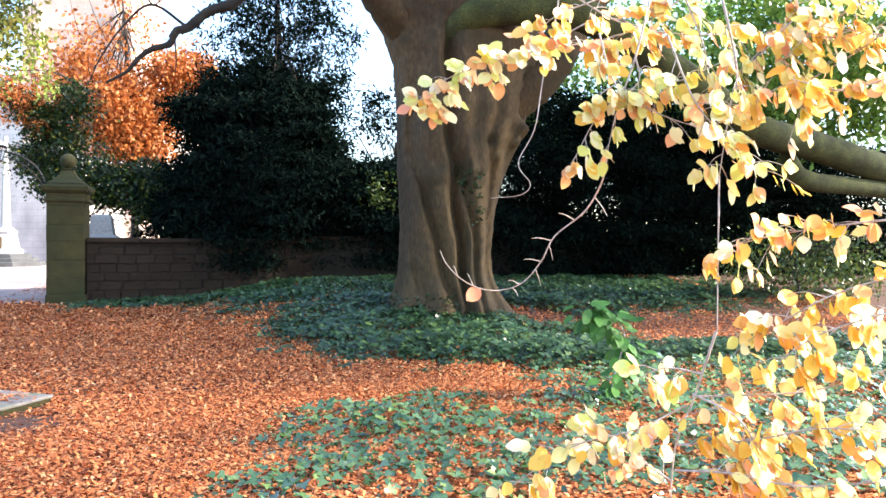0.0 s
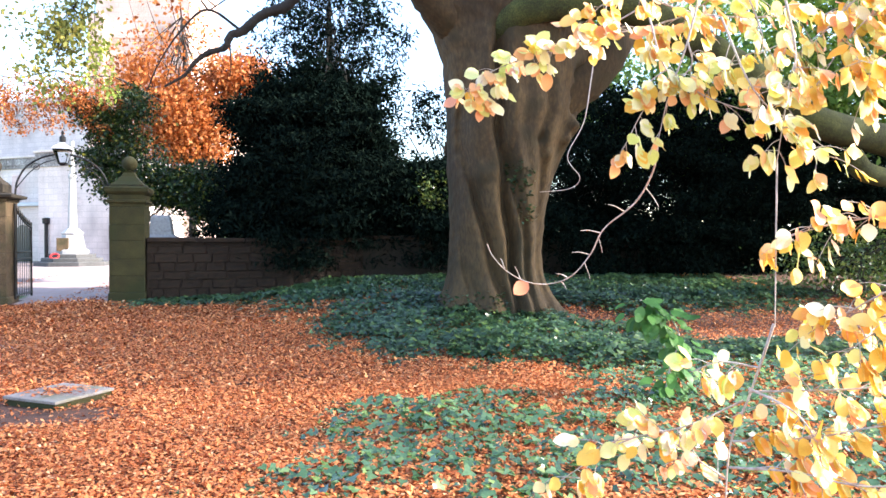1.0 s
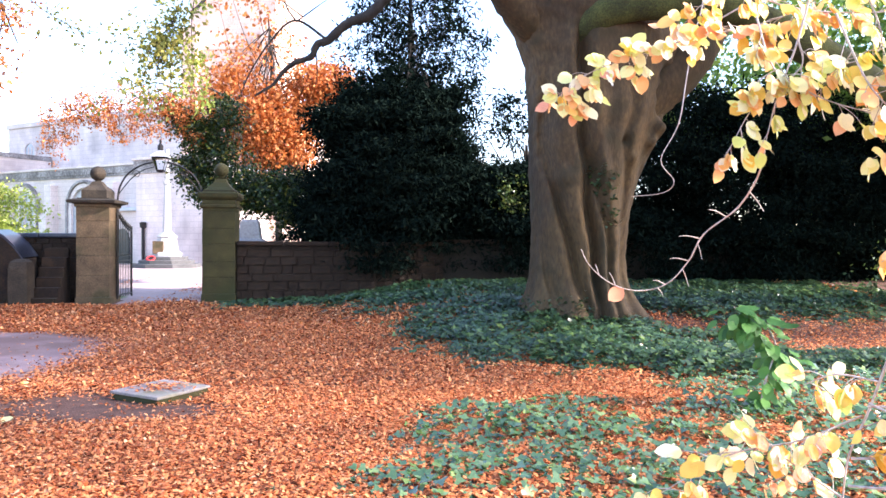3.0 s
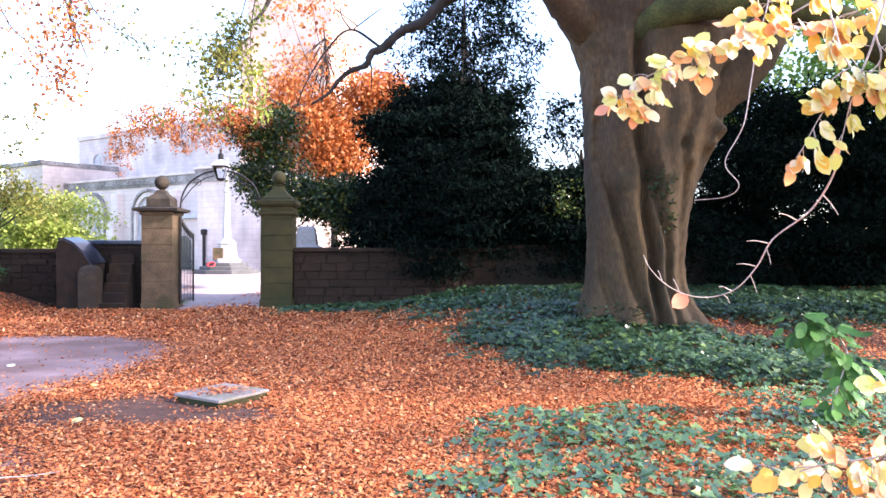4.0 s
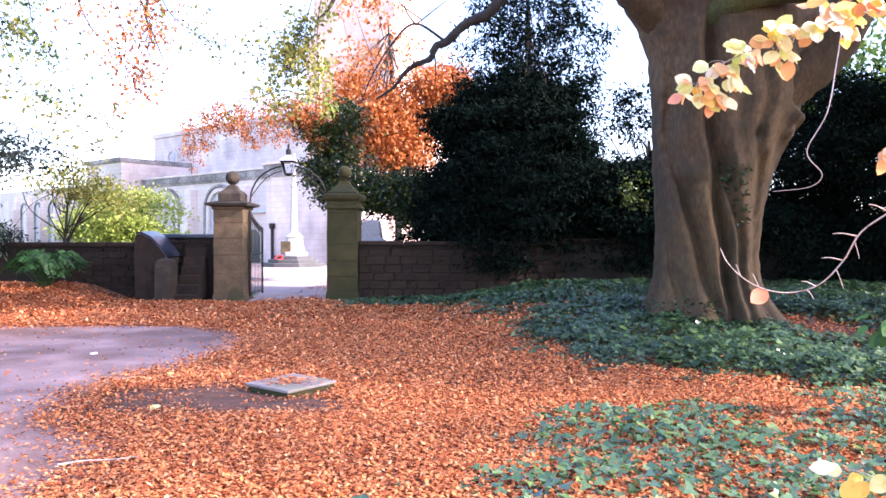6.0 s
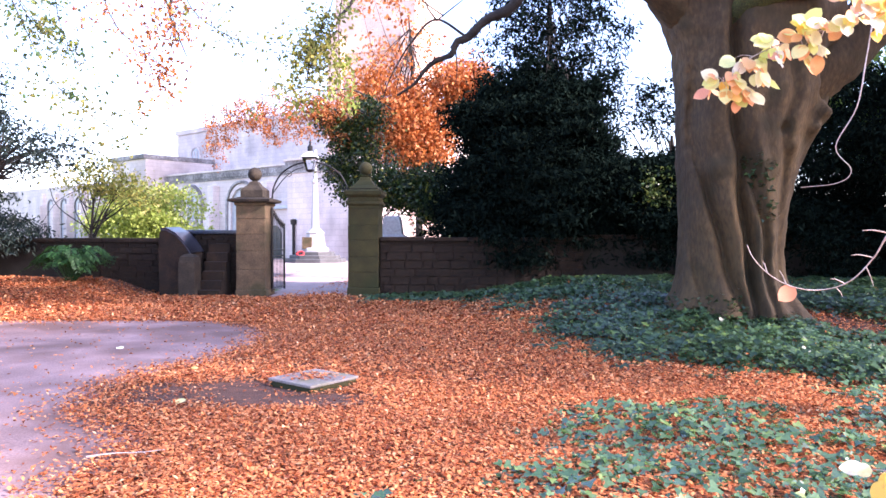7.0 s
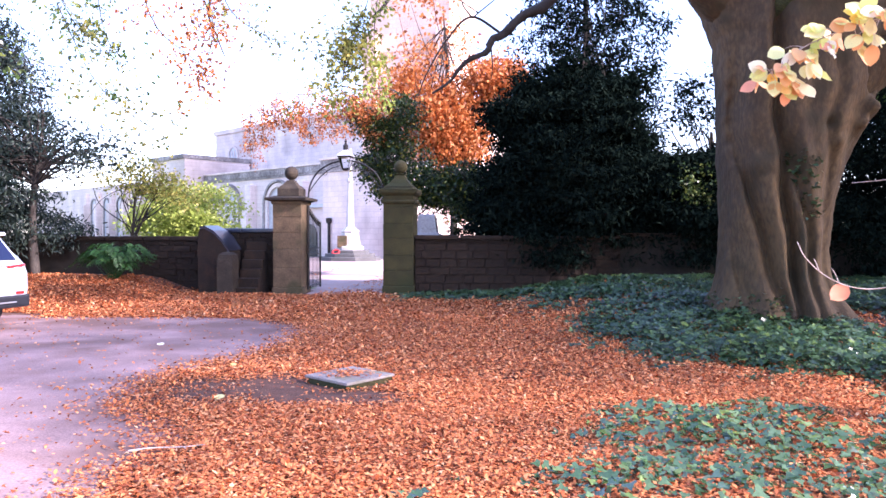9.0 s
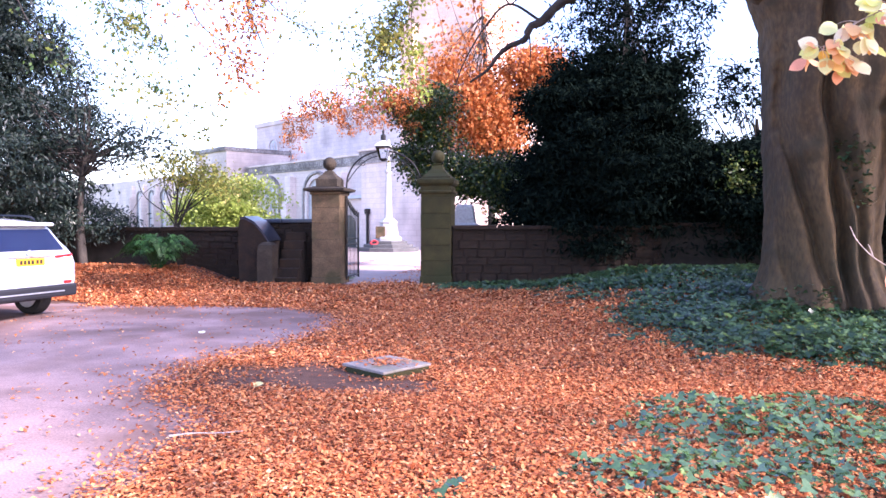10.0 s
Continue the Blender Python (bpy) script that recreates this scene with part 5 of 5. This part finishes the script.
def frond(name, root, tip, sag, n, leaf_len, mat, parent, rng):
    """One arching frond with leaflets on both sides."""
    root, tip = np.array(root, float), np.array(tip, float)
    midp = (root + tip) / 2 + (0, 0, sag)
    line = curve_points([root, midp, tip], 10)
    t = Tubes()
    t.add(line, 0.006, 0.002, 4)
    vs, fs, k0 = [t.v[0]], [t.f[0]], len(t.v[0])
    d = unit(np.gradient(line, axis=0))
    s = unit(np.cross(d, (0, 0, 1.0)))
    idx = np.linspace(3, len(line) - 1, n).astype(int)
    for k, i in enumerate(idx):
        ln = leaf_len * math.sin(math.pi * (0.15 + 0.8 * k / n)) ** 0.7
        for sg in (-1, 1):
            p, o = line[i], unit(s[i] * sg + d[i] * 0.5 + rng.normal(size=3) * 0.12)
            w = d[i] * ln * 0.16
            vs.append(np.array([p - w, p + o * ln * 0.6 - w * 0.8 + (0, 0, 0.02), p + o * ln - (0, 0, 0.03), p + o * ln * 0.5 + w * 0.9]))
            fs.append(np.array([[0, 1, 2, 3]]) + k0)
            k0 += 4
    return under(mesh_object(name, np.concatenate(vs), np.concatenate(fs), mat), parent)


fern = thing("fern", (-9.85, 16.6, 0.5), "green fern clump at the foot of the wall", "fern")
bpy.context.view_layer.update()
rg = np.random.default_rng(14)
for k in range(60):
    a = rg.uniform(0, 6.28)
    ln = rg.uniform(0.45, 1.15)
    frond("frond", (-9.9 + 0.1 * math.cos(a), 16.6 + 0.1 * math.sin(a), 0.45), (-9.9 + ln * math.cos(a), 16.5 + 0.7 * ln * math.sin(a), 0.5 + rg.uniform(0.15, 0.75)), rg.uniform(0.25, 0.5), 16, 0.17, M_FERN, fern, rg)

sapling = thing("sapling", (3.95, 5.9, 0.0), "young green sapling with broad drooping leaves in ivy", "sapling")
bpy.context.view_layer.update()
t = Tubes()
SAP = curve_points(((3.95, 5.9, -0.05), (4.1, 6.0, 0.35), (4.25, 6.1, 0.62), (4.1, 6.15, 0.88), (3.85, 6.15, 0.98)), 6)
t.add(SAP, 0.012, 0.004, 6)
under(t.make("stem", M_TWIG), sapling)
rr = random.Random(15)
GREEN_SHAPES = []


def leaf_shape(seed, material, wide=0.33):
    """A broad leaf: oval, pointed, folded along its midrib and wavy at its edge."""
    rng = random.Random(seed)
    bm = bmesh.new()
    rows = []
    fold, bend = rng.uniform(0.05, 0.2), rng.uniform(-0.25, 0.2)
    for i in range(7):
        u = i / 6
        w = wide * math.sin(math.pi * min(1, u * 0.93 + 0.035)) ** 0.75 * (1.08 - 0.3 * u)
        z = bend * u * u + 0.03 * math.sin(6 * u + seed)
        if i in (0, 6):
            w = 0.004
        rows.append([bm.verts.new((s * w, u, z + abs(s) * w * fold + 0.02 * math.sin(9 * u + 2 * s + seed) * abs(s))) for s in (-1, 0, 1)])
    for a, b in zip(rows, rows[1:]):
        for i in range(2):
            bm.faces.new((a[i], a[i + 1], b[i + 1], b[i]))
    me = bpy.data.meshes.new("leaf")
    bm.to_mesh(me)
    bm.free()
    for p in me.polygons:
        p.use_smooth = True
    me.materials.append(material)
    return me


def place_leaf(mesh, q, d, nrm, s, parent):
    x = d.cross(nrm).normalized()
    m = Matrix((x, d, x.cross(d))).transposed().to_4x4()
    lf = new("leaf", mesh)
    lf.parent = parent
    lf.matrix_parent_inverse = parent.matrix_world.inverted()
    lf.matrix_basis = Matrix.Translation(q) @ m @ Matrix.Scale(s, 4)
    return lf


GREEN_SHAPES = [leaf_shape(40 + k, M_GREENLEAF, 0.29) for k in range(4)]
for k in range(120):
    p = Vector(SAP[rr.randrange(3, len(SAP))])
    d = Vector((rr.uniform(-0.9, 0.9), rr.uniform(-0.8, 0.4), rr.uniform(-1.3, 0.0))).normalized()
    place_leaf(rr.choice(GREEN_SHAPES), p + d * rr.uniform(0.01, 0.22), d, Vector((rr.uniform(-0.4, 0.4), -0.6, 1)), rr.uniform(0.12, 0.20), sapling)

# ---- near branches of the beech ----
SPRAYS = {
    "a": ((2.06, 2.98, 2.69), (1.79, 3.11, 2.54), (1.60, 3.19, 2.49), (1.42, 3.25, 2.42), (1.27, 3.30, 2.30)),
    "b": ((1.88, 2.15, 2.60), (1.82, 2.18, 2.31), (1.77, 2.22, 2.12), (1.74, 2.24, 1.96)),
    "hook": ((1.74, 2.24, 1.96), (1.84, 2.45, 1.86), (1.87, 2.65, 1.74), (1.8, 2.8, 1.63), (1.78, 2.9, 1.51), (1.71, 2.95, 1.41), (1.62, 3.0, 1.37), (1.51, 3.0, 1.38), (1.41, 3.0, 1.43), (1.34, 3.0, 1.5), (1.31, 3.0, 1.56)),
    "c": ((1.82, 2.18, 2.31), (1.83, 2.18, 2.21), (1.71, 2.25, 2.10), (1.62, 2.30, 1.91)),
    "d": ((1.86, 2.04, 2.36), (1.94, 1.98, 2.11), (2.03, 1.91, 1.97), (2.11, 1.84, 1.85)),
    "e": ((1.93, 1.86, 2.51), (1.98, 1.82, 2.20), (1.96, 1.83, 2.05), (1.94, 1.85, 1.84)),
    "drop": ((1.94, 1.85, 1.84), (1.94, 1.85, 1.57), (1.94, 1.85, 1.30)),
    "f": ((2.57, 1.65, 2.40), (2.44, 1.80, 2.27), (2.35, 1.89, 2.19), (2.34, 1.90, 2.10)),
    "g": ((2.36, 1.43, 1.70), (2.20, 1.61, 1.67), (2.08, 1.73, 1.64), (1.94, 1.85, 1.59)),
    "h": ((2.28, 1.37, 1.55), (2.13, 1.54, 1.46), (2.04, 1.63, 1.38), (1.98, 1.69, 1.32)),
    "stem": ((1.88, 1.78, 1.32), (1.83, 1.82, 1.10), (1.78, 1.85, 0.93), (1.77, 1.86, 0.75), (1.76, 1.86, 0.52)),
    "i": ((1.81, 1.83, 1.07), (1.67, 1.93, 0.97), (1.49, 2.03, 0.90), (1.29, 2.13, 0.74)),
    "j": ((1.84, 1.80, 1.18), (1.75, 1.87, 1.19), (1.68, 1.92, 1.15)),
    "k": ((1.82, 1.82, 1.10), (1.96, 1.71, 1.12), (2.10, 1.57, 1.16), (2.26, 1.39, 1.27)),
    "l": ((1.73, 1.77, 0.96), (1.90, 1.63, 1.00), (2.03, 1.50, 1.06), (2.19, 1.32, 1.08)),
    "m": ((1.66, 1.69, 0.91), (1.80, 1.58, 0.92), (1.93, 1.46, 0.91), (2.11, 1.26, 0.98)),
    "n": ((1.77, 1.86, 0.81), (1.65, 1.94, 0.90), (1.54, 2.01, 1.00)),
    "o": ((1.68, 2.50, 2.65), (1.88, 2.38, 2.50), (2.07, 2.26, 2.44), (2.31, 2.07, 2.41), (2.51, 1.87, 2.36)),
    "p": ((2.00, 2.66, 2.72), (1.78, 2.78, 2.63), (1.73, 2.81, 2.56)),
    "q": ((1.95, 2.10, 2.58), (2.03, 2.04, 2.27), (1.92, 2.12, 2.20)),
    "r": ((2.38, 2.00, 2.59), (2.42, 1.96, 2.44), (2.58, 1.79, 2.36)),
    "s": ((2.33, 1.90, 2.45), (2.28, 1.95, 2.38), (2.21, 2.02, 2.28), (2.11, 2.10, 2.21)),
    "t": ((2.43, 1.50, 2.17), (2.33, 1.62, 2.13), (2.27, 1.69, 2.12), (2.17, 1.78, 2.17)),
    "u": ((1.71, 2.26, 2.41), (1.76, 2.22, 2.21), (1.88, 2.14, 2.10), (2.02, 2.05, 2.03)),
    "v": ((2.20, 1.31, 1.45), (2.10, 1.43, 1.39), (2.02, 1.52, 1.33), (1.95, 1.58, 1.25)),
    "w": ((1.76, 1.74, 1.13), (1.86, 1.66, 1.07), (1.91, 1.62, 0.97), (1.92, 1.61, 0.83)),
    "x": ((2.27, 2.36, 2.72), (2.14, 2.45, 2.60), (1.99, 2.55, 2.51), (1.80, 2.66, 2.47)),
    "y": ((2.56, 1.65, 2.48), (2.43, 1.80, 2.43), (2.31, 1.93, 2.31), (2.21, 2.02, 2.10)),
    "thin": ((2.34, 3.84, 3.31), (2.33, 3.85, 3.03), (2.28, 3.88, 2.79), (2.25, 3.89, 2.58), (2.21, 3.91, 2.30), (2.12, 3.95, 2.09), (2.19, 3.92, 1.96), (2.13, 3.94, 1.89), (1.96, 4.01, 1.87)),
}
THICK = {"stem": 0.005, "b": 0.0055, "e": 0.005, "hook": 0.0042, "drop": 0.0035, "thin": 0.005}
LEAF_SHAPES = [leaf_shape(k, M_YELLOW, 0.41) for k in range(6)]
SUNLIT_SHAPES = [leaf_shape(k + 6, M_PALE, 0.41) for k in range(4)]
BLUSH_SHAPES = [leaf_shape(k + 12, M_BLUSH, 0.41) for k in range(4)]
# sprays that look sunlit get a larger share of the whitened leaves
SHARE = {"pale": ("a", "b", "d", "e", "c", "i", "q", "s", "u", "n", "j"), "blush": ("a", "o", "x", "g", "r", "p")}
rng = random.Random(77)
TWIGS = {"a": 34, "b": 5, "c": 15, "d": 20, "e": 20, "f": 20, "g": 20, "h": 16, "i": 18, "j": 6, "k": 19, "l": 18, "m": 14, "n": 8, "o": 36, "p": 10, "q": 15, "r": 18, "s": 15, "t": 15, "u": 15, "v": 15, "w": 15, "x": 22, "y": 22}
for key, pts in SPRAYS.items():
    line = curve_points(pts, 6)
    t = Tubes()
    t.add(line, THICK.get(key, 0.004), 0.0016, 5, 0.06, np.random.default_rng(len(key)))
    seg = len(line)
    slots = []
    for k in range(TWIGS.get(key, 0)):
        i = min(seg - 2, int((0.1 + 0.9 * (k + rng.uniform(0, 0.9)) / TWIGS[key]) * seg))
        p = Vector(line[i])
        along = (Vector(line[i + 1]) - p).normalized()
        side = (along * rng.uniform(0.2, 0.9) + Vector((rng.uniform(-1, 1), rng.uniform(-0.6, 0.6), rng.uniform(-0.9, 0.5)))).normalized()
        q = p + side * rng.uniform(0.04, 0.17)
        t.add(curve_points([p, (p + q) / 2 + Vector((0, 0, 0.012)), q], 3), 0.0018, 0.0009, 4)
        for j in range(rng.randrange(3, 6)):
            u = rng.uniform(0.25, 1.0)
            slots.append((p.lerp(q, u), (side + Vector((rng.uniform(-0.9, 0.9), rng.uniform(-0.5, 0.5), rng.uniform(-0.8, 0.5)))).normalized()))
    if key == "hook":
        for i, dv in ((9, (0.05, -0.02, -0.08)), (14, (-0.09, -0.02, 0.03)), (19, (-0.10, 0, 0.01)), (20, (0.02, 0, -0.07)), (24, (-0.09, 0, 0.01)), (26, (0.03, 0, -0.08)), (31, (-0.06, 0, 0.02)), (33, (0.03, 0, -0.04)), (44, (-0.03, 0, 0.06)), (49, (-0.02, 0, 0.05))):
            p = Vector(line[i])
            t.add(curve_points([p, p + Vector(dv) * 0.6 + Vector((0, 0, 0.006)), p + Vector(dv)], 3), 0.003, 0.0012, 4)
    branch = under(t.make("branch", M_TWIG), beech)
    bpy.context.view_layer.update()
    for q, side in slots:
        d = (side * 0.8 + Vector((0, 0, -rng.uniform(0.0, 0.2 if key in "aopx" else 0.55)))).normalized()
        nrm = Vector((rng.uniform(-0.3, 1.2), -1.0 + rng.uniform(-0.4, 0.4), rng.uniform(0.0, 1.0))).normalized()
        d = (d - nrm * d.dot(nrm) * rng.uniform(0.5, 0.95)).normalized()
        shapes, pick = LEAF_SHAPES, rng.uniform(0, 1)
        if pick < (0.62 if key in SHARE["pale"] else 0.2):
            shapes = SUNLIT_SHAPES
        elif pick > (0.65 if key in SHARE["blush"] else 0.84):
            shapes = BLUSH_SHAPES
        place_leaf(rng.choice(shapes), q, d, nrm, rng.uniform(0.046, 0.075) * (1.22 if key in "apx" else 1.0), branch)
    if key == "hook":
        place_leaf(leaf_shape(2, M_CORAL, 0.4), Vector(line[43]) + Vector((0.02, 0, -0.005)), Vector((-0.75, 0.0, -0.6)).normalized(), Vector((0.2, -1, 0.5)), 0.095, branch)

# ---- ground cover ----
IVY_AREAS = (  # centre, radii and turn of the patches of ivy
    ((4.9, 13.2), (3.5, 3.8), 0), ((5.0, 15.0), (4.0, 3.0), 0.05), ((-0.6, 17.0), (2.0, 0.4), 0.05), ((3.9, 9.5), (2.3, 1.4), -0.35), ((2.2, 11.2), (1.0, 1.6), 0.3),
    ((0.4, 16.5), (3.0, 0.9), 0.03), ((2.3, 15.2), (2.2, 1.9), 0), ((-2.0, 16.9), (0.9, 0.4), 0), ((8.5, 14.5), (4.0, 2.6), 0), ((5.2, 8.4), (1.5, 0.9), -0.2), ((2.6, 4.3), (1.3, 0.6), 0.2), ((4.2, 4.0), (1.6, 0.9), 0), ((4.6, 5.6), (1.3, 0.8), 0.1), ((2.1, 5.7), (1.5, 0.95), -0.1), ((1.2, 4.6), (0.9, 0.5), 0.3), ((3.0, 4.6), (1.0, 0.5), 0), ((3.7, 6.1), (1.0, 0.4), 0.1), ((-0.4, 4.05), (0.25, 0.12), 0),
    ((7.6, 6.6), (3.4, 2.6), 0.1), ((5.8, 4.6), (2.4, 1.4), 0), ((5.0, 7.2), (1.4, 1.1), 0.4),
)


def ivy_density(x, y):
    d = np.zeros(np.shape(x))
    for (cx, cy), (rx, ry), a in IVY_AREAS:
        u = (x - cx) * math.cos(a) + (y - cy) * math.sin(a)
        w = -(x - cx) * math.sin(a) + (y - cy) * math.cos(a)
        q = np.sqrt((u / rx) ** 2 + (w / ry) ** 2) + 0.25 * np.sin(4 * x + 2 * y) * np.sin(3.4 * y - x) + 0.12 * np.sin(9 * x - 5 * y)
        d = np.maximum(d, 1 - smooth_step(0.4, 1.32, q))
    for cx, cy, rx, ry in ((6.0, 11.8, 0.9, 1.4), (8.0, 10.3, 1.5, 1.6)):  # gaps of bare leaf mould
        q = np.hypot((x - cx) / rx, (y - cy) / ry) + 0.2 * np.sin(3 * x + 2 * y)
        d = d * smooth_step(0.6, 1.15, q)
    return d


rng = np.random.default_rng(5)


def scatter(n, x0, x1, y0, y1, keep):
    x, y = rng.uniform(x0, x1, n), rng.uniform(y0, y1, n)
    ok = rng.uniform(0, 1, n) < keep(x, y)
    return x[ok], y[ok]


def litter_keep(x, y):
    """How thick the fallen leaves lie: thinning out over the edge of the drive, thin on the ivy and on a bare patch by the slab."""
    near = np.zeros(np.shape(x))
    for r in (0.25, 0.6):
        for a in np.arange(0, 6.28, 0.785):
            near += on_drive(x + r * math.cos(a), y + r * math.sin(a))
    k = np.where(near > 15.5, 0.012, np.clip(1.05 - near / 14, 0.05, 1.0))
    rough_edge = 0.12 * np.sin(7 * x + 3 * y) + 0.1 * np.sin(11 * y - 5 * x)
    bare = np.exp(-np.maximum(((x + 2.4 - 0.4 * (y - 7)) / 1.15) ** 2 + ((y - 6.95) / 0.8) ** 2 + rough_edge, 0) ** 2)
    mud = np.exp(-np.maximum(((x + 1.5) / 0.9) ** 2 + ((y - 6.6) / 0.45) ** 2 + rough_edge, 0) ** 2)
    k = k * (1 - 0.975 * bare) * (1 - 0.955 * mud) * (1 - 0.5 * ivy_density(x, y))
    k = k * (1 - 0.72 * smooth_step(4.3, 5.6, x) * smooth_step(6.5, 8.5, y))  # bare mould under the beech
    k = np.where(np.hypot(x + 1.65, y - 7.41) < 0.44, 0.0, k)
    return k * ((y < 16.9) | ((x > -4.9) & (x < -3.4)) | (x < -7.5)) * np.where(y > 17, 0.3, 1.0)


xs, ys = [], []
for n, x0, x1, y0, y1 in ((350000, -5, 8, 2.2, 7.5), (235000, -9, 14, 7.5, 13), (120000, -14, 12, 13, 17.6), (9000, -8, -3, 17.4, 30), (60000, -9, 9, -7, -1.5), (110000, -6, 9, -1.5, 2.2)):
    x, y = scatter(n, x0, x1, y0, y1, litter_keep)
    xs.append(x), ys.append(y)
x, y = np.concatenate(xs), np.concatenate(ys)
z = ground_height(x, y) + rng.uniform(0.004, 0.035, len(x))
v, f = leaves(np.stack([x, y, z], -1), rng, np.where((y > 12.5) | (y < -1.5), 0.07, np.where(y > 7.5, 0.048, 0.039))[:, None], 0.6, 0.4, flat=0.74, curl=0.3)
tagged(mesh_object("leaf_litter", v, f, M_LITTER), "carpet of orange-brown fallen beech leaves", "leaves", kind="stuff")

x, y = scatter(250000, -3, 14, 3.0, 17.6, lambda x, y: ivy_density(x, y) * np.where(y < 7.6, 0.42, 0.9))
x, y = x + rng.normal(size=len(x)) * 0.13, y + rng.normal(size=len(y)) * 0.17
tall = np.where(y > 13.5, 0.11, np.where(y > 7.6, 0.20, 0.10)) * (0.15 + ivy_density(x, y)) * (1 + 0.4 * np.sin(2.3 * x + 1) * np.sin(2.9 * y))
z = ground_height(x, y) + rng.uniform(0.05, 1, len(x)) * tall
for near, mat, text in ((False, M_IVY, "dark green ivy covering the bank round the beech"), (True, M_IVYNEAR, "low green ivy, paled for sky glints, trailing through fallen leaves")):
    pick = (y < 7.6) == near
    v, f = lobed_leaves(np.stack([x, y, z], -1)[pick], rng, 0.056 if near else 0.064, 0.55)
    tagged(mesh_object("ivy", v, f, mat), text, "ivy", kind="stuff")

# ---- single things lying on the ground ----
twig = thing("fallen_twig", (-2.35, 4.78, 0.03), "thin pale fallen twig lying on leaves by the drive", "twig")
t = Tubes()
t.add(curve_points(((-0.24, -0.10, 0.012), (-0.08, -0.03, 0.02), (0.08, 0.03, 0.012), (0.26, 0.05, 0.03)), 6), 0.007, 0.003, 6, 0.1, np.random.default_rng(60))
t.add(curve_points(((0.06, 0.03, 0.014), (0.13, -0.02, 0.03), (0.17, -0.06, 0.03)), 4), 0.004, 0.002, 5)
t.make("stem", M_TWIG, twig)
for lx, ly, size, turn in ((-2.74, 6.36, 0.13, 0.4), (-3.15, 7.9, 0.11, 2.2), (-4.9, 9.4, 0.12, 1.2)):
    fallen = thing("fallen_leaf", (lx, ly, float(ground_height(lx, ly)) + 0.03), "large pale fallen leaf lying on the ground", "leaf", "large pale fallen leaves")
    bpy.context.view_layer.update()
    blade = place_leaf(leaf_shape(int(10 * size) + 70, M_PALE, 0.42), Vector(fallen.location), Vector((math.cos(turn), math.sin(turn), 0.05)).normalized(), Vector((0.1, -0.3, 1)), size, fallen)
    blade.name = "blade"
